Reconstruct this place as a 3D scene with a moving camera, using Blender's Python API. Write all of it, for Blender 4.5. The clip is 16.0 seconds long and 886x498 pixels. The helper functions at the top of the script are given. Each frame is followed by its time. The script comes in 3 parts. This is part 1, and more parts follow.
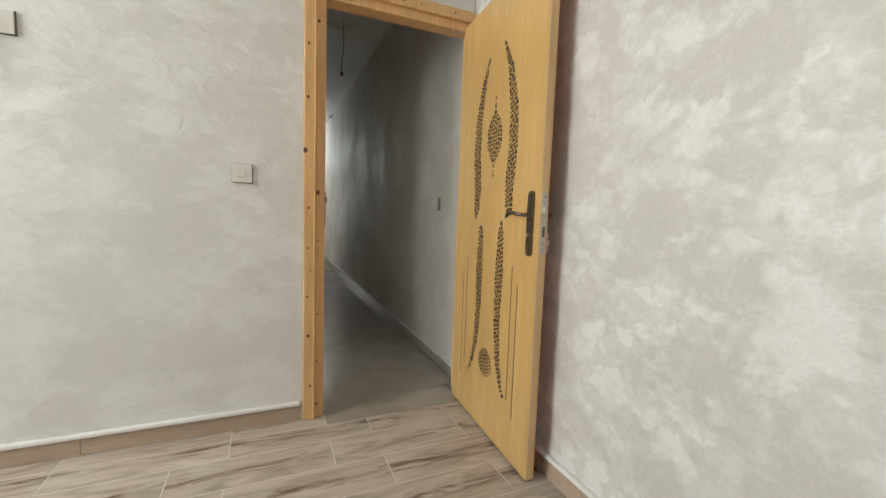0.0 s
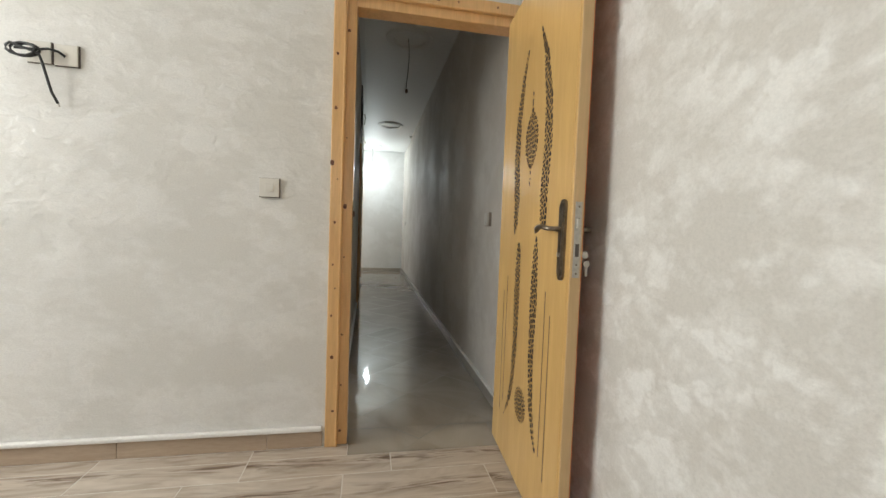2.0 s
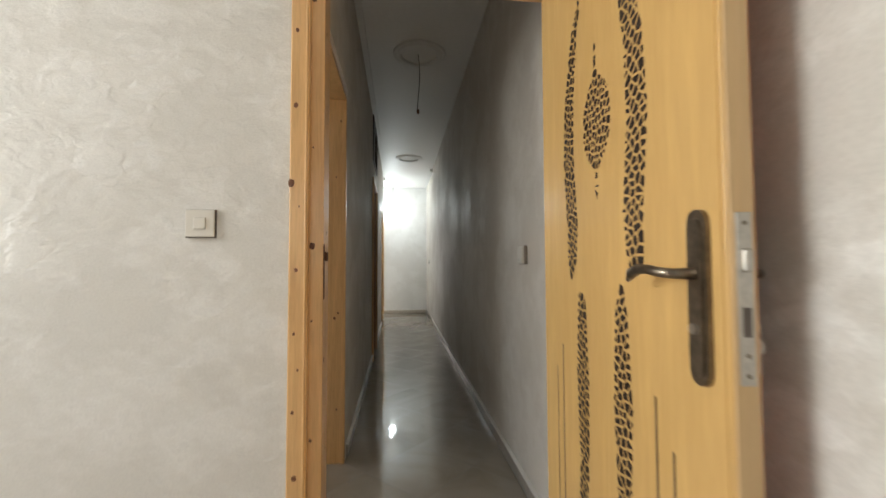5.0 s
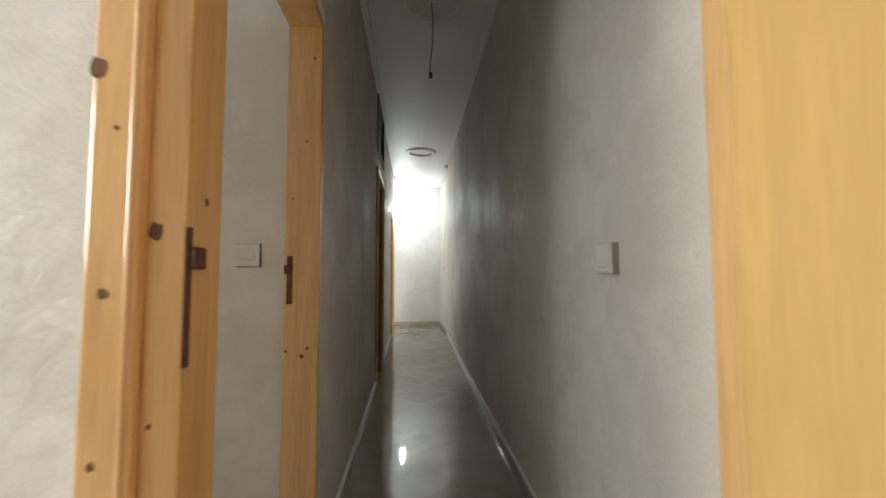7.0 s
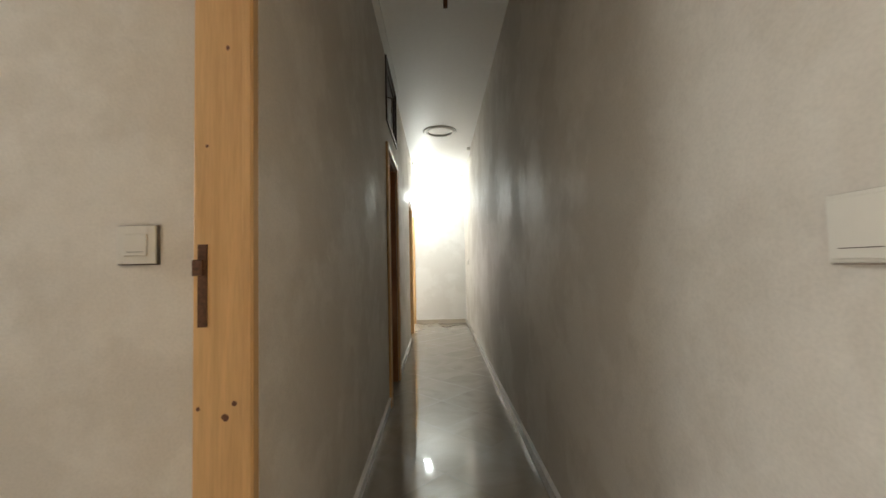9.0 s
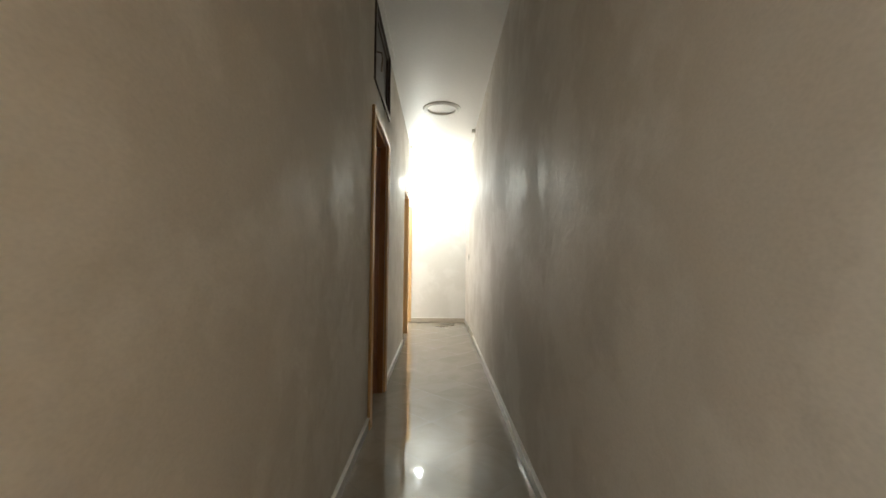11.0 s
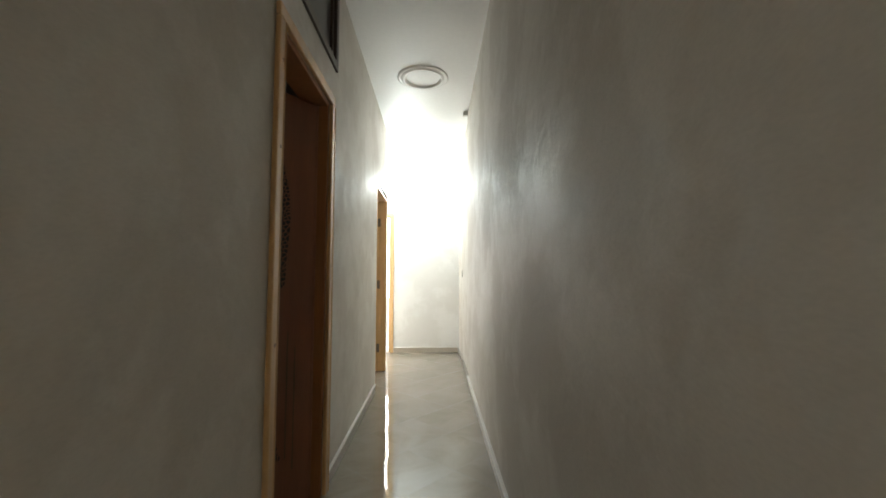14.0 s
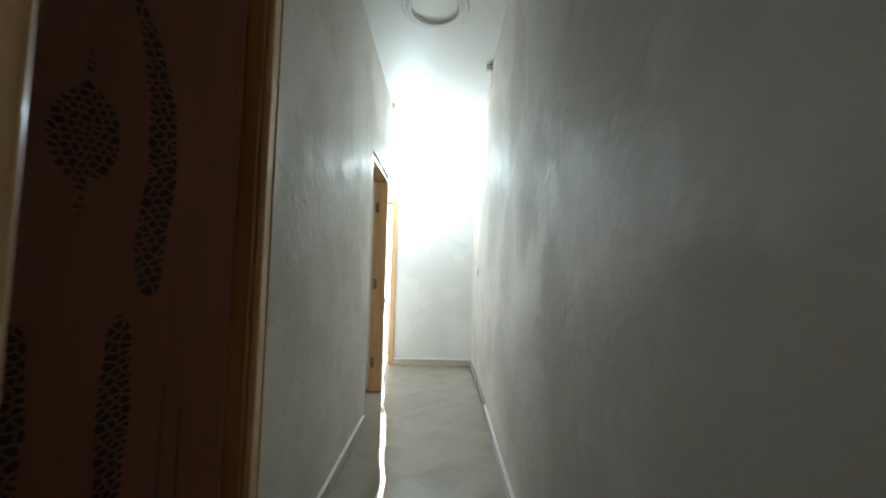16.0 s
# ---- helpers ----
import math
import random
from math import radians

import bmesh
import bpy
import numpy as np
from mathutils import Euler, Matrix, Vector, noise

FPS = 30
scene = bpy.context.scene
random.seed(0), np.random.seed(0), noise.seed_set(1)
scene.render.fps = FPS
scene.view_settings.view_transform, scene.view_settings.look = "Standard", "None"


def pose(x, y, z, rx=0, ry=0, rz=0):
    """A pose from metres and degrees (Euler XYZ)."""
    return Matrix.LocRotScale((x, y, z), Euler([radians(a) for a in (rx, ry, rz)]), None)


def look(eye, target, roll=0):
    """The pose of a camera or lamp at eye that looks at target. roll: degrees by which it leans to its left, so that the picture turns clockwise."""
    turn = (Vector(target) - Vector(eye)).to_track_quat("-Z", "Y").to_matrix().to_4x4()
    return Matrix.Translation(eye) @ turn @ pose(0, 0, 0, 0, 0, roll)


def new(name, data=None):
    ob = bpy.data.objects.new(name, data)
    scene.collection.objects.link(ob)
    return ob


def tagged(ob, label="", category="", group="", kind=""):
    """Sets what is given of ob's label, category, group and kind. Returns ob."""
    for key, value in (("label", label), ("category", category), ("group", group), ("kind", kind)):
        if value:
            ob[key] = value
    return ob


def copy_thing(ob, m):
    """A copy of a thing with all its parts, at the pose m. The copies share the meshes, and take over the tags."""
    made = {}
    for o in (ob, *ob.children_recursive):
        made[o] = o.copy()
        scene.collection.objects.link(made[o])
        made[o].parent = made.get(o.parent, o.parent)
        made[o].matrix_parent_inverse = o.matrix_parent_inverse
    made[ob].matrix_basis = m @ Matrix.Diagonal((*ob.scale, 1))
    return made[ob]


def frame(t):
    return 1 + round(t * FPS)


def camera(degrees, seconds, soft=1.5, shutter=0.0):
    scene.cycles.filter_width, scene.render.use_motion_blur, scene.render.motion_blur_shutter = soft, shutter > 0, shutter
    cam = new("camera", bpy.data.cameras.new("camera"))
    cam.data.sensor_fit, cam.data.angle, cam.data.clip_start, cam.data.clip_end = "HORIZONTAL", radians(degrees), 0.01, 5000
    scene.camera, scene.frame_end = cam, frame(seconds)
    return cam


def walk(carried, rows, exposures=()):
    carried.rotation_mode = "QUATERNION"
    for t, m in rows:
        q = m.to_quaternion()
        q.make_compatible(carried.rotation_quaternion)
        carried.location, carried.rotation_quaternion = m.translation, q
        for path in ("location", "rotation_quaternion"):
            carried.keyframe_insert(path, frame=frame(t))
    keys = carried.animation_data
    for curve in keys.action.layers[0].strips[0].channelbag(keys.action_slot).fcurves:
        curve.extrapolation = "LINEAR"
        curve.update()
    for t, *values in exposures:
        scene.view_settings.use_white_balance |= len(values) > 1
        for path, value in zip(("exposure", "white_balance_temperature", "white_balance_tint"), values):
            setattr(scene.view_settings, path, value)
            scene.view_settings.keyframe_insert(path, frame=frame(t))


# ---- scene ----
cam = camera(96.0, 16.0, shutter=0.6)
# stops and white balance as the clip's camera adapts
EXPOSURES = [(0.0, -0.12, 6500, 8), (5.0, 0.02, 6700, 10), (7.5, 0.42, 6700, 8), (8.0, 0.53, 6600, 8), (8.5, 0.64, 7000, 10), (11.0, 1.1, 7400, 11), (13.0, 1.16, 7250, 9), (14.5, 1.06, 6500, 6), (16.0, 0.78, 6000, 1)]
PATH = [
    (0, (-1.139, -2.109, 1.083), (-0.333, -0.287, 0.913), 2.0),
    (0.5, (-1.04, -2.044, 1.072), (-0.287, -0.199, 0.901), 1.8),
    (1, (-0.972, -2.005, 1.069), (-0.306, -0.126, 0.906), 0.5),
    (1.5, (-0.878, -1.988, 1.068), (-0.378, -0.054, 0.964), 1.3),
    (2, (-0.794, -1.981, 1.078), (-0.422, -0.018, 0.983), 2.1),
    (2.5, (-0.74, -1.962, 1.077), (-0.405, 0.008, 0.985), 1.6),
    (3, (-0.705, -1.919, 1.077), (-0.41, 0.057, 0.999), 1.0),
    (3.5, (-0.673, -1.822, 1.073), (-0.399, 0.158, 1.018), 1.3),
    (4, (-0.652, -1.681, 1.075), (-0.384, 0.301, 1.041), 1.4),
    (4.5, (-0.638, -1.503, 1.097), (-0.363, 0.478, 1.11), 0.6),
    (5, (-0.628, -1.341, 1.108), (-0.402, 0.644, 1.192), -0.2),
    (5.2, (-0.617, -1.26, 1.107), (-0.429, 0.727, 1.229), 0.0),
    (7.3, (-0.58, -0.421, 1.129), (-0.422, 1.57, 1.246), -0.1),
    (7.5, (-0.585, -0.349, 1.135), (-0.4, 1.638, 1.257), -0.3),
    (8, (-0.575, -0.197, 1.139), (-0.408, 1.791, 1.289), -0.9),
    (8.5, (-0.541, 0.0, 1.125), (-0.473, 1.995, 1.242), -1.5),
    (8.7, (-0.534, 0.051, 1.125), (-0.49, 2.048, 1.223), -1.6),
    (11, (-0.477, 0.715, 1.106), (-0.448, 2.714, 1.172), 0.6),
    (11.5, (-0.457, 0.881, 1.12), (-0.437, 2.88, 1.197), 0.1),
    (12, (-0.423, 1.077, 1.116), (-0.455, 3.076, 1.154), -0.3),
    (12.5, (-0.403, 1.288, 1.119), (-0.476, 3.286, 1.184), 0.5),
    (13, (-0.365, 1.476, 1.131), (-0.433, 3.473, 1.222), 1.6),
    (13.5, (-0.37, 1.728, 1.131), (-0.356, 3.726, 1.22), 1.6),
    (14, (-0.342, 1.951, 1.141), (-0.293, 3.946, 1.282), -0.0),
    (14.5, (-0.322, 2.218, 1.134), (-0.288, 4.21, 1.304), -1.8),
    (15, (-0.306, 2.449, 1.117), (-0.323, 4.444, 1.268), -1.4),
    (15.5, (-0.325, 2.694, 1.134), (-0.381, 4.684, 1.325), 0.7),
    (16, (-0.352, 2.914, 1.159), (-0.349, 4.91, 1.288), 1.4),
]
walk(cam, [(t, look(eye, target, roll)) for t, eye, target, roll in PATH], EXPOSURES)

P_ROOM, P_BACK, P_B, P_END, P_BULB = 98.0, 2.0, 31.0, 50.0, 17.5

# ---- light ----
world = bpy.data.worlds.new("sky")
scene.world = world
world.use_nodes = True
wn = world.node_tree
sky = wn.nodes.new("ShaderNodeTexSky")
sky.sky_type, sky.sun_disc = "NISHITA", False
sky.sun_elevation, sky.sun_rotation = radians(48), radians(200)
wn.links.new(sky.outputs[0], wn.nodes["Background"].inputs[0])
wn.nodes["Background"].inputs[1].default_value = 0.12


def area_lamp(name, eye, target, w, h, power, color):
    d = bpy.data.lights.new(name, "AREA")
    d.shape, d.size, d.size_y, d.energy, d.color = "RECTANGLE", w, h, power, color
    ob = new(name, d)
    ob.matrix_world = look(eye, target)
    return ob


# daylight through the unseen windows; the room's back one is added fill
area_lamp("window_light_room", (-4.36, -0.95, 1.9), (-0.5, -0.8, 1.9), 1.3, 1.3, P_ROOM, (0.985, 1.0, 0.975))
# added fill that lifts the door wall, no such window known
area_lamp("fill_light_room_back", (-1.9, -4.12, 1.6), (-1.9, 0.0, 1.3), 1.6, 1.3, P_BACK, (0.985, 1.0, 0.975))
area_lamp("window_light_second_room", (-4.16, 1.25, 1.75), (-1.0, 1.1, 1.8), 1.6, 1.4, P_B, (0.93, 0.98, 1.0))
area_lamp("balcony_light", (-1.4, 9.6, 1.5), (-1.4, 7.6, 1.2), 1.3, 2.8, P_END, (1.0, 0.98, 0.95))
# the bare bulb at the corridor's end
bl = bpy.data.lights.new("bulb_light", "POINT")
bl.energy, bl.color, bl.shadow_soft_size = P_BULB, (0.78, 0.94, 1.0), 0.05
bulb_light = new("bulb_light", bl)
bulb_light.location = (-0.74, 7.47, 2.42)


# ---- materials ----
def mat(name):
    m = bpy.data.materials.new(name)
    m.use_nodes = True
    nt = m.node_tree
    return m, nt, nt.nodes["Principled BSDF"]


def nod(nt, kind, **kw):
    n = nt.nodes.new(kind)
    for k, v in kw.items():
        n.inputs[k.replace("_", " ")].default_value = v
    return n


def coords(nt, scale=(1, 1, 1), shift=False):
    tc = nt.nodes.new("ShaderNodeTexCoord")
    mp = nt.nodes.new("ShaderNodeMapping")
    mp.inputs["Scale"].default_value = scale
    nt.links.new(tc.outputs["Object"], mp.inputs["Vector"])
    if shift:
        info = nt.nodes.new("ShaderNodeObjectInfo")
        mul = nt.nodes.new("ShaderNodeVectorMath")
        mul.operation = "SCALE"
        mul.inputs[0].default_value = (37.0, 19.0, 53.0)
        nt.links.new(info.outputs["Random"], mul.inputs["Scale"])
        nt.links.new(mul.outputs[0], mp.inputs["Location"])
    return mp.outputs[0]


def ramp(nt, fac, stops):
    r = nt.nodes.new("ShaderNodeValToRGB")
    els = r.color_ramp.elements
    while len(els) < len(stops):
        els.new(0.5)
    for e, (p, c) in zip(els, stops):
        e.position, e.color = p, (*c, 1)
    nt.links.new(fac, r.inputs[0])
    return r.outputs[0]


def bump(nt, height, strength, distance, bsdf, prev=None):
    b = nod(nt, "ShaderNodeBump", Strength=strength, Distance=distance)
    nt.links.new(height, b.inputs["Height"])
    if prev:
        nt.links.new(prev, b.inputs["Normal"])
    nt.links.new(b.outputs[0], bsdf.inputs["Normal"])
    return b.outputs[0]


def link_math(nt, op, a, b=None, c=None):
    """A math node on sockets or plain numbers."""
    n = nt.nodes.new("ShaderNodeMath")
    n.operation = op
    for i, v in enumerate((a, b, c)):
        if v is None:
            continue
        if isinstance(v, (int, float)):
            n.inputs[i].default_value = v
        else:
            nt.links.new(v, n.inputs[i])
    return n.outputs[0]


def smooth_range(nt, v, lo, hi, to_lo=0.0, to_hi=1.0):
    n = nt.nodes.new("ShaderNodeMapRange")
    n.interpolation_type = "SMOOTHSTEP"
    for k, x in (("From Min", lo), ("From Max", hi), ("To Min", to_lo), ("To Max", to_hi)):
        n.inputs[k].default_value = x
    nt.links.new(v, n.inputs["Value"])
    return n.outputs[0]


def warped(nt, v, scale, amount):
    """Coordinates pushed about by a noise field."""
    n = nod(nt, "ShaderNodeTexNoise", Scale=scale, Detail=3.0)
    nt.links.new(v, n.inputs["Vector"])
    w = nt.nodes.new("ShaderNodeVectorMath")
    w.operation = "MULTIPLY_ADD"
    w.inputs[1].default_value = (amount,) * 3
    nt.links.new(n.outputs["Color"], w.inputs[0])
    nt.links.new(v, w.inputs[2])
    return w.outputs[0]


def noise_fac(nt, v, scale, detail, rough, distortion=0.0):
    n = nod(nt, "ShaderNodeTexNoise", Scale=scale, Detail=detail, Roughness=rough, Distortion=distortion)
    nt.links.new(v, n.inputs["Vector"])
    return n.outputs["Fac"]


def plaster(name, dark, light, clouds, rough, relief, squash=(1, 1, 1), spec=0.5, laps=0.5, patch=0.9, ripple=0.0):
    """Trowelled decorative paint: pearly laps with one crisp edge, sheen put into their colour, over a matt ground,
    sand grain, low relief.
    """
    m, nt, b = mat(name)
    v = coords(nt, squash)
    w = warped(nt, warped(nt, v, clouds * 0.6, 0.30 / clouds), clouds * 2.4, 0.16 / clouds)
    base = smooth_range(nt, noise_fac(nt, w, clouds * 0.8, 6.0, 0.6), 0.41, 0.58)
    # puffs of pearl, their sheen put into the colour, with creases between them
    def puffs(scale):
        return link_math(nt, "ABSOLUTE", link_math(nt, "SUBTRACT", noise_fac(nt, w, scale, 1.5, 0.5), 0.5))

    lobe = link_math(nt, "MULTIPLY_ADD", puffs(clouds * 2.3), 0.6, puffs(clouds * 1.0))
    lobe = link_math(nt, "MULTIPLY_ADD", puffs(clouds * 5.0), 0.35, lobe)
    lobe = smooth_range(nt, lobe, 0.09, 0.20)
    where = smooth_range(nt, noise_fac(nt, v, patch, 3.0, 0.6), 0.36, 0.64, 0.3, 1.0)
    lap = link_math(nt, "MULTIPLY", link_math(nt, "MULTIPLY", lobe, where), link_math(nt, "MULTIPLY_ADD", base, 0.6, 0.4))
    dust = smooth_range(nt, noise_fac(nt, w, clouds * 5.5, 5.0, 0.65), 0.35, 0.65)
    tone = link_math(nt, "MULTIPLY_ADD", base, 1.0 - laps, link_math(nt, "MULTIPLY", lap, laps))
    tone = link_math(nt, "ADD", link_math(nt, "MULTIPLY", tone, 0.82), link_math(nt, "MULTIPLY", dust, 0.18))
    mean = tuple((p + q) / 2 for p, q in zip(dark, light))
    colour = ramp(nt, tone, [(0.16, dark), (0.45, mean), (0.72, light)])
    speck = ramp(nt, noise_fac(nt, v, 150.0, 3.0, 0.7), [(0.3, (0.88, 0.88, 0.88)), (0.6, (1, 1, 1))])
    grain = nt.nodes.new("ShaderNodeMix")
    grain.data_type, grain.blend_type = "RGBA", "MULTIPLY"
    grain.inputs["Factor"].default_value = 0.8
    nt.links.new(colour, grain.inputs["A"])
    nt.links.new(speck, grain.inputs["B"])
    nt.links.new(grain.outputs["Result"], b.inputs["Base Color"])
    nt.links.new(ramp(nt, tone, [(0.15, (rough + 0.16,) * 3), (0.75, (rough,) * 3)]), b.inputs["Roughness"])
    b.inputs["Specular IOR Level"].default_value = spec
    last = bump(nt, noise_fac(nt, v, 420.0, 2.0, 0.5), 0.12, 0.0006, b)
    if ripple:
        # low trowel ridges that catch a grazing light
        last = bump(nt, noise_fac(nt, w, 9.0, 2.0, 0.5, 0.6), ripple, 0.02, b, last)
    bump(nt, tone, relief, 0.012, b, last)
    return m


def wood(name, base, dark, rough=0.35, along=(9, 9, 0.7), contrast=1.0, coat=0.0, shift=True):
    m, nt, b = mat(name)
    v = coords(nt, along, shift)
    g = nod(nt, "ShaderNodeTexNoise", Scale=3.0, Detail=6.0, Roughness=0.6, Distortion=0.7)
    f = nod(nt, "ShaderNodeTexNoise", Scale=22.0, Detail=3.0, Roughness=0.55)
    for n in (g, f):
        nt.links.new(v, n.inputs["Vector"])
    mid = tuple(p * 0.55 + q * 0.45 for p, q in zip(base, dark))
    mid = tuple(p + (q - p) * contrast * 0.6 for p, q in zip(base, mid))
    c1 = ramp(nt, g.outputs["Fac"], [(0.32, mid), (0.5, base), (0.7, tuple(min(1, c * 1.12) for c in base))])
    c2 = ramp(nt, f.outputs["Fac"], [(0.35, (0.86, 0.84, 0.8)), (0.6, (1, 1, 1))])
    mx = nt.nodes.new("ShaderNodeMix")
    mx.data_type, mx.blend_type = "RGBA", "MULTIPLY"
    mx.inputs["Factor"].default_value = 0.6 * contrast
    nt.links.new(c1, mx.inputs["A"])
    nt.links.new(c2, mx.inputs["B"])
    nt.links.new(mx.outputs["Result"], b.inputs["Base Color"])
    b.inputs["Roughness"].default_value = rough
    b.inputs["Coat Weight"].default_value = coat
    b.inputs["Coat Roughness"].default_value = 0.12
    bump(nt, f.outputs["Fac"], 0.08, 0.001, b)
    return m


def simple(name, color, rough=0.5, metal=0.0, grain=80.0, amount=0.08, relief=0.05):
    m, nt, b = mat(name)
    v = coords(nt)
    n = nod(nt, "ShaderNodeTexNoise", Scale=grain, Detail=4.0)
    nt.links.new(v, n.inputs["Vector"])
    lo = tuple(c * (1 - amount) for c in color)
    nt.links.new(ramp(nt, n.outputs["Fac"], [(0.3, lo), (0.7, color)]), b.inputs["Base Color"])
    b.inputs["Roughness"].default_value, b.inputs["Metallic"].default_value = rough, metal
    bump(nt, n.outputs["Fac"], relief, 0.001, b)
    return m


def plank_material():
    """Wood-look floor tile: pale beige with brown streaks and a few dark knots."""
    m, nt, b = mat("wood_look_tile")
    v = coords(nt, (1.0, 5, 1), True)
    g = nod(nt, "ShaderNodeTexNoise", Scale=2.6, Detail=7.0, Roughness=0.62, Distortion=1.1)
    nt.links.new(v, g.inputs["Vector"])
    v2 = coords(nt, (2.2, 7, 1), True)
    k = nod(nt, "ShaderNodeTexNoise", Scale=1.6, Detail=3.0, Roughness=0.5, Distortion=0.4)
    nt.links.new(v2, k.inputs["Vector"])
    c1 = ramp(nt, g.outputs["Fac"], [(0.3, (0.30, 0.235, 0.18)), (0.43, (0.43, 0.36, 0.29)), (0.56, (0.53, 0.46, 0.385)), (0.72, (0.62, 0.55, 0.47))])
    c2 = ramp(nt, k.outputs["Fac"], [(0.2, (0.42, 0.35, 0.29)), (0.36, (1, 1, 1)), (1.0, (1, 1, 1))])
    mx = nt.nodes.new("ShaderNodeMix")
    mx.data_type, mx.blend_type = "RGBA", "MULTIPLY"
    mx.inputs["Factor"].default_value = 0.9
    nt.links.new(c1, mx.inputs["A"])
    nt.links.new(c2, mx.inputs["B"])
    nt.links.new(mx.outputs["Result"], b.inputs["Base Color"])
    raw = nt.nodes.new("ShaderNodeTexCoord")
    sep = nt.nodes.new("ShaderNodeSeparateXYZ")
    nt.links.new(raw.outputs["Object"], sep.inputs[0])
    band = nt.nodes.new("ShaderNodeMath")
    band.operation, band.inputs[1].default_value = "SUBTRACT", 0.105
    nt.links.new(sep.outputs["Y"], band.inputs[0])
    wide = nt.nodes.new("ShaderNodeMath")
    wide.operation = "ABSOLUTE"
    nt.links.new(band.outputs[0], wide.inputs[0])
    near = nt.nodes.new("ShaderNodeMapRange")
    near.interpolation_type = "SMOOTHSTEP"
    near.inputs["From Min"].default_value, near.inputs["From Max"].default_value = 0.0, 0.062
    near.inputs["To Min"].default_value, near.inputs["To Max"].default_value = 1.0, 0.0
    nt.links.new(wide.outputs[0], near.inputs["Value"])
    v3 = coords(nt, (2.4, 17, 1), True)
    st = nod(nt, "ShaderNodeTexNoise", Scale=1.0, Detail=5.0, Roughness=0.6, Distortion=1.4)
    nt.links.new(v3, st.inputs["Vector"])
    cut = nt.nodes.new("ShaderNodeMapRange")
    cut.interpolation_type = "SMOOTHSTEP"
    cut.inputs["From Min"].default_value, cut.inputs["From Max"].default_value = 0.46, 0.62
    nt.links.new(st.outputs["Fac"], cut.inputs["Value"])
    amt = nt.nodes.new("ShaderNodeMath")
    amt.operation = "MULTIPLY"
    nt.links.new(near.outputs[0], amt.inputs[0])
    nt.links.new(cut.outputs[0], amt.inputs[1])
    dk = nt.nodes.new("ShaderNodeMix")
    dk.data_type = "RGBA"
    dk.inputs["B"].default_value = (0.13, 0.075, 0.04, 1)
    nt.links.new(amt.outputs[0], dk.inputs["Factor"])
    nt.links.new(mx.outputs["Result"], dk.inputs["A"])
    nt.links.new(dk.outputs["Result"], b.inputs["Base Color"])
    b.inputs["Roughness"].default_value = 0.42
    bump(nt, g.outputs["Fac"], 0.1, 0.001, b)
    return m


def marble_tile_material():
    m, nt, b = mat("polished_cream_tile")
    v = coords(nt, (1, 1, 1), True)
    g = nod(nt, "ShaderNodeTexNoise", Scale=2.3, Detail=6.0, Roughness=0.6, Distortion=1.3)
    w = nod(nt, "ShaderNodeTexNoise", Scale=3.5, Detail=1.0)
    for n in (g, w):
        nt.links.new(v, n.inputs["Vector"])
    nt.links.new(ramp(nt, g.outputs["Fac"], [(0.3, (0.30, 0.262, 0.21)), (0.52, (0.355, 0.315, 0.26)), (0.72, (0.39, 0.35, 0.295))]), b.inputs["Base Color"])
    sm = nod(nt, "ShaderNodeTexNoise", Scale=5.0, Detail=5.0, Roughness=0.7)
    nt.links.new(v, sm.inputs["Vector"])
    nt.links.new(ramp(nt, sm.outputs["Fac"], [(0.35, (0.02,) * 3), (0.7, (0.07,) * 3)]), b.inputs["Roughness"])
    b.inputs["Specular IOR Level"].default_value = 0.85
    bump(nt, w.outputs["Fac"], 0.24, 0.012, b)
    return m


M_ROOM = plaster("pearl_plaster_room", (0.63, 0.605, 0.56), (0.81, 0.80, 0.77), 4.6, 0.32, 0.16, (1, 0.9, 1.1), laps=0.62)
M_WALLA = plaster("smooth_pearl_plaster", (0.69, 0.675, 0.64), (0.80, 0.79, 0.765), 4.0, 0.24, 0.34, (0.8, 1, 1.25), laps=0.6, patch=0.7, ripple=0.2)
M_CORR = plaster("taupe_plaster_corridor", (0.67, 0.622, 0.56), (0.75, 0.708, 0.65), 2.4, 0.52, 0.12, spec=0.4, laps=0.4, ripple=0.17)
M_END = plaster("cream_plaster_end", (0.75, 0.735, 0.71), (0.81, 0.80, 0.78), 2.5, 0.5, 0.05, laps=0.2)
M_CEIL = simple("white_ceiling_paint", (0.86, 0.85, 0.83), 0.5, 0, 30, 0.03, 0.04)
# the unlit bathroom's darkness is put into this plaster colour
M_BATH = simple("shade_toned_bathroom_plaster", (0.35, 0.31, 0.27), 0.7)
M_PINE = wood("varnished_pine", (0.69, 0.425, 0.19), (0.42, 0.19, 0.05), 0.28, (8, 8, 0.55), 1.0, 0.3)
M_LEAF = wood("golden_lacquered_door", (0.66, 0.42, 0.16), (0.52, 0.30, 0.09), 0.27, (5, 5, 0.5), 0.45, 0.4)
M_EDGE = wood("pale_raw_door_edge", (0.66, 0.455, 0.235), (0.5, 0.32, 0.14), 0.5, (8, 8, 0.5), 0.6)
# bathroom leaf: the shade it stands in is put into this dark red-brown
M_SHADELEAF = wood("shade_toned_red_door", (0.235, 0.078, 0.027), (0.14, 0.042, 0.014), 0.3, (6, 6, 0.5), 0.8, 0.3)
# unseen leaf back, its red raised so the bounce warms the shaded wall
M_BOUNCEBACK = wood("red_bounce_door_back", (0.72, 0.21, 0.055), (0.5, 0.13, 0.03), 0.3, (6, 6, 0.5), 0.8, 0.3)
# pine lining in shadow, its shade put into a darker red tone
M_SHADELINE = wood("shade_toned_pine_lining", (0.36, 0.15, 0.055), (0.2, 0.07, 0.02), 0.35, (7, 7, 0.5), 0.9)
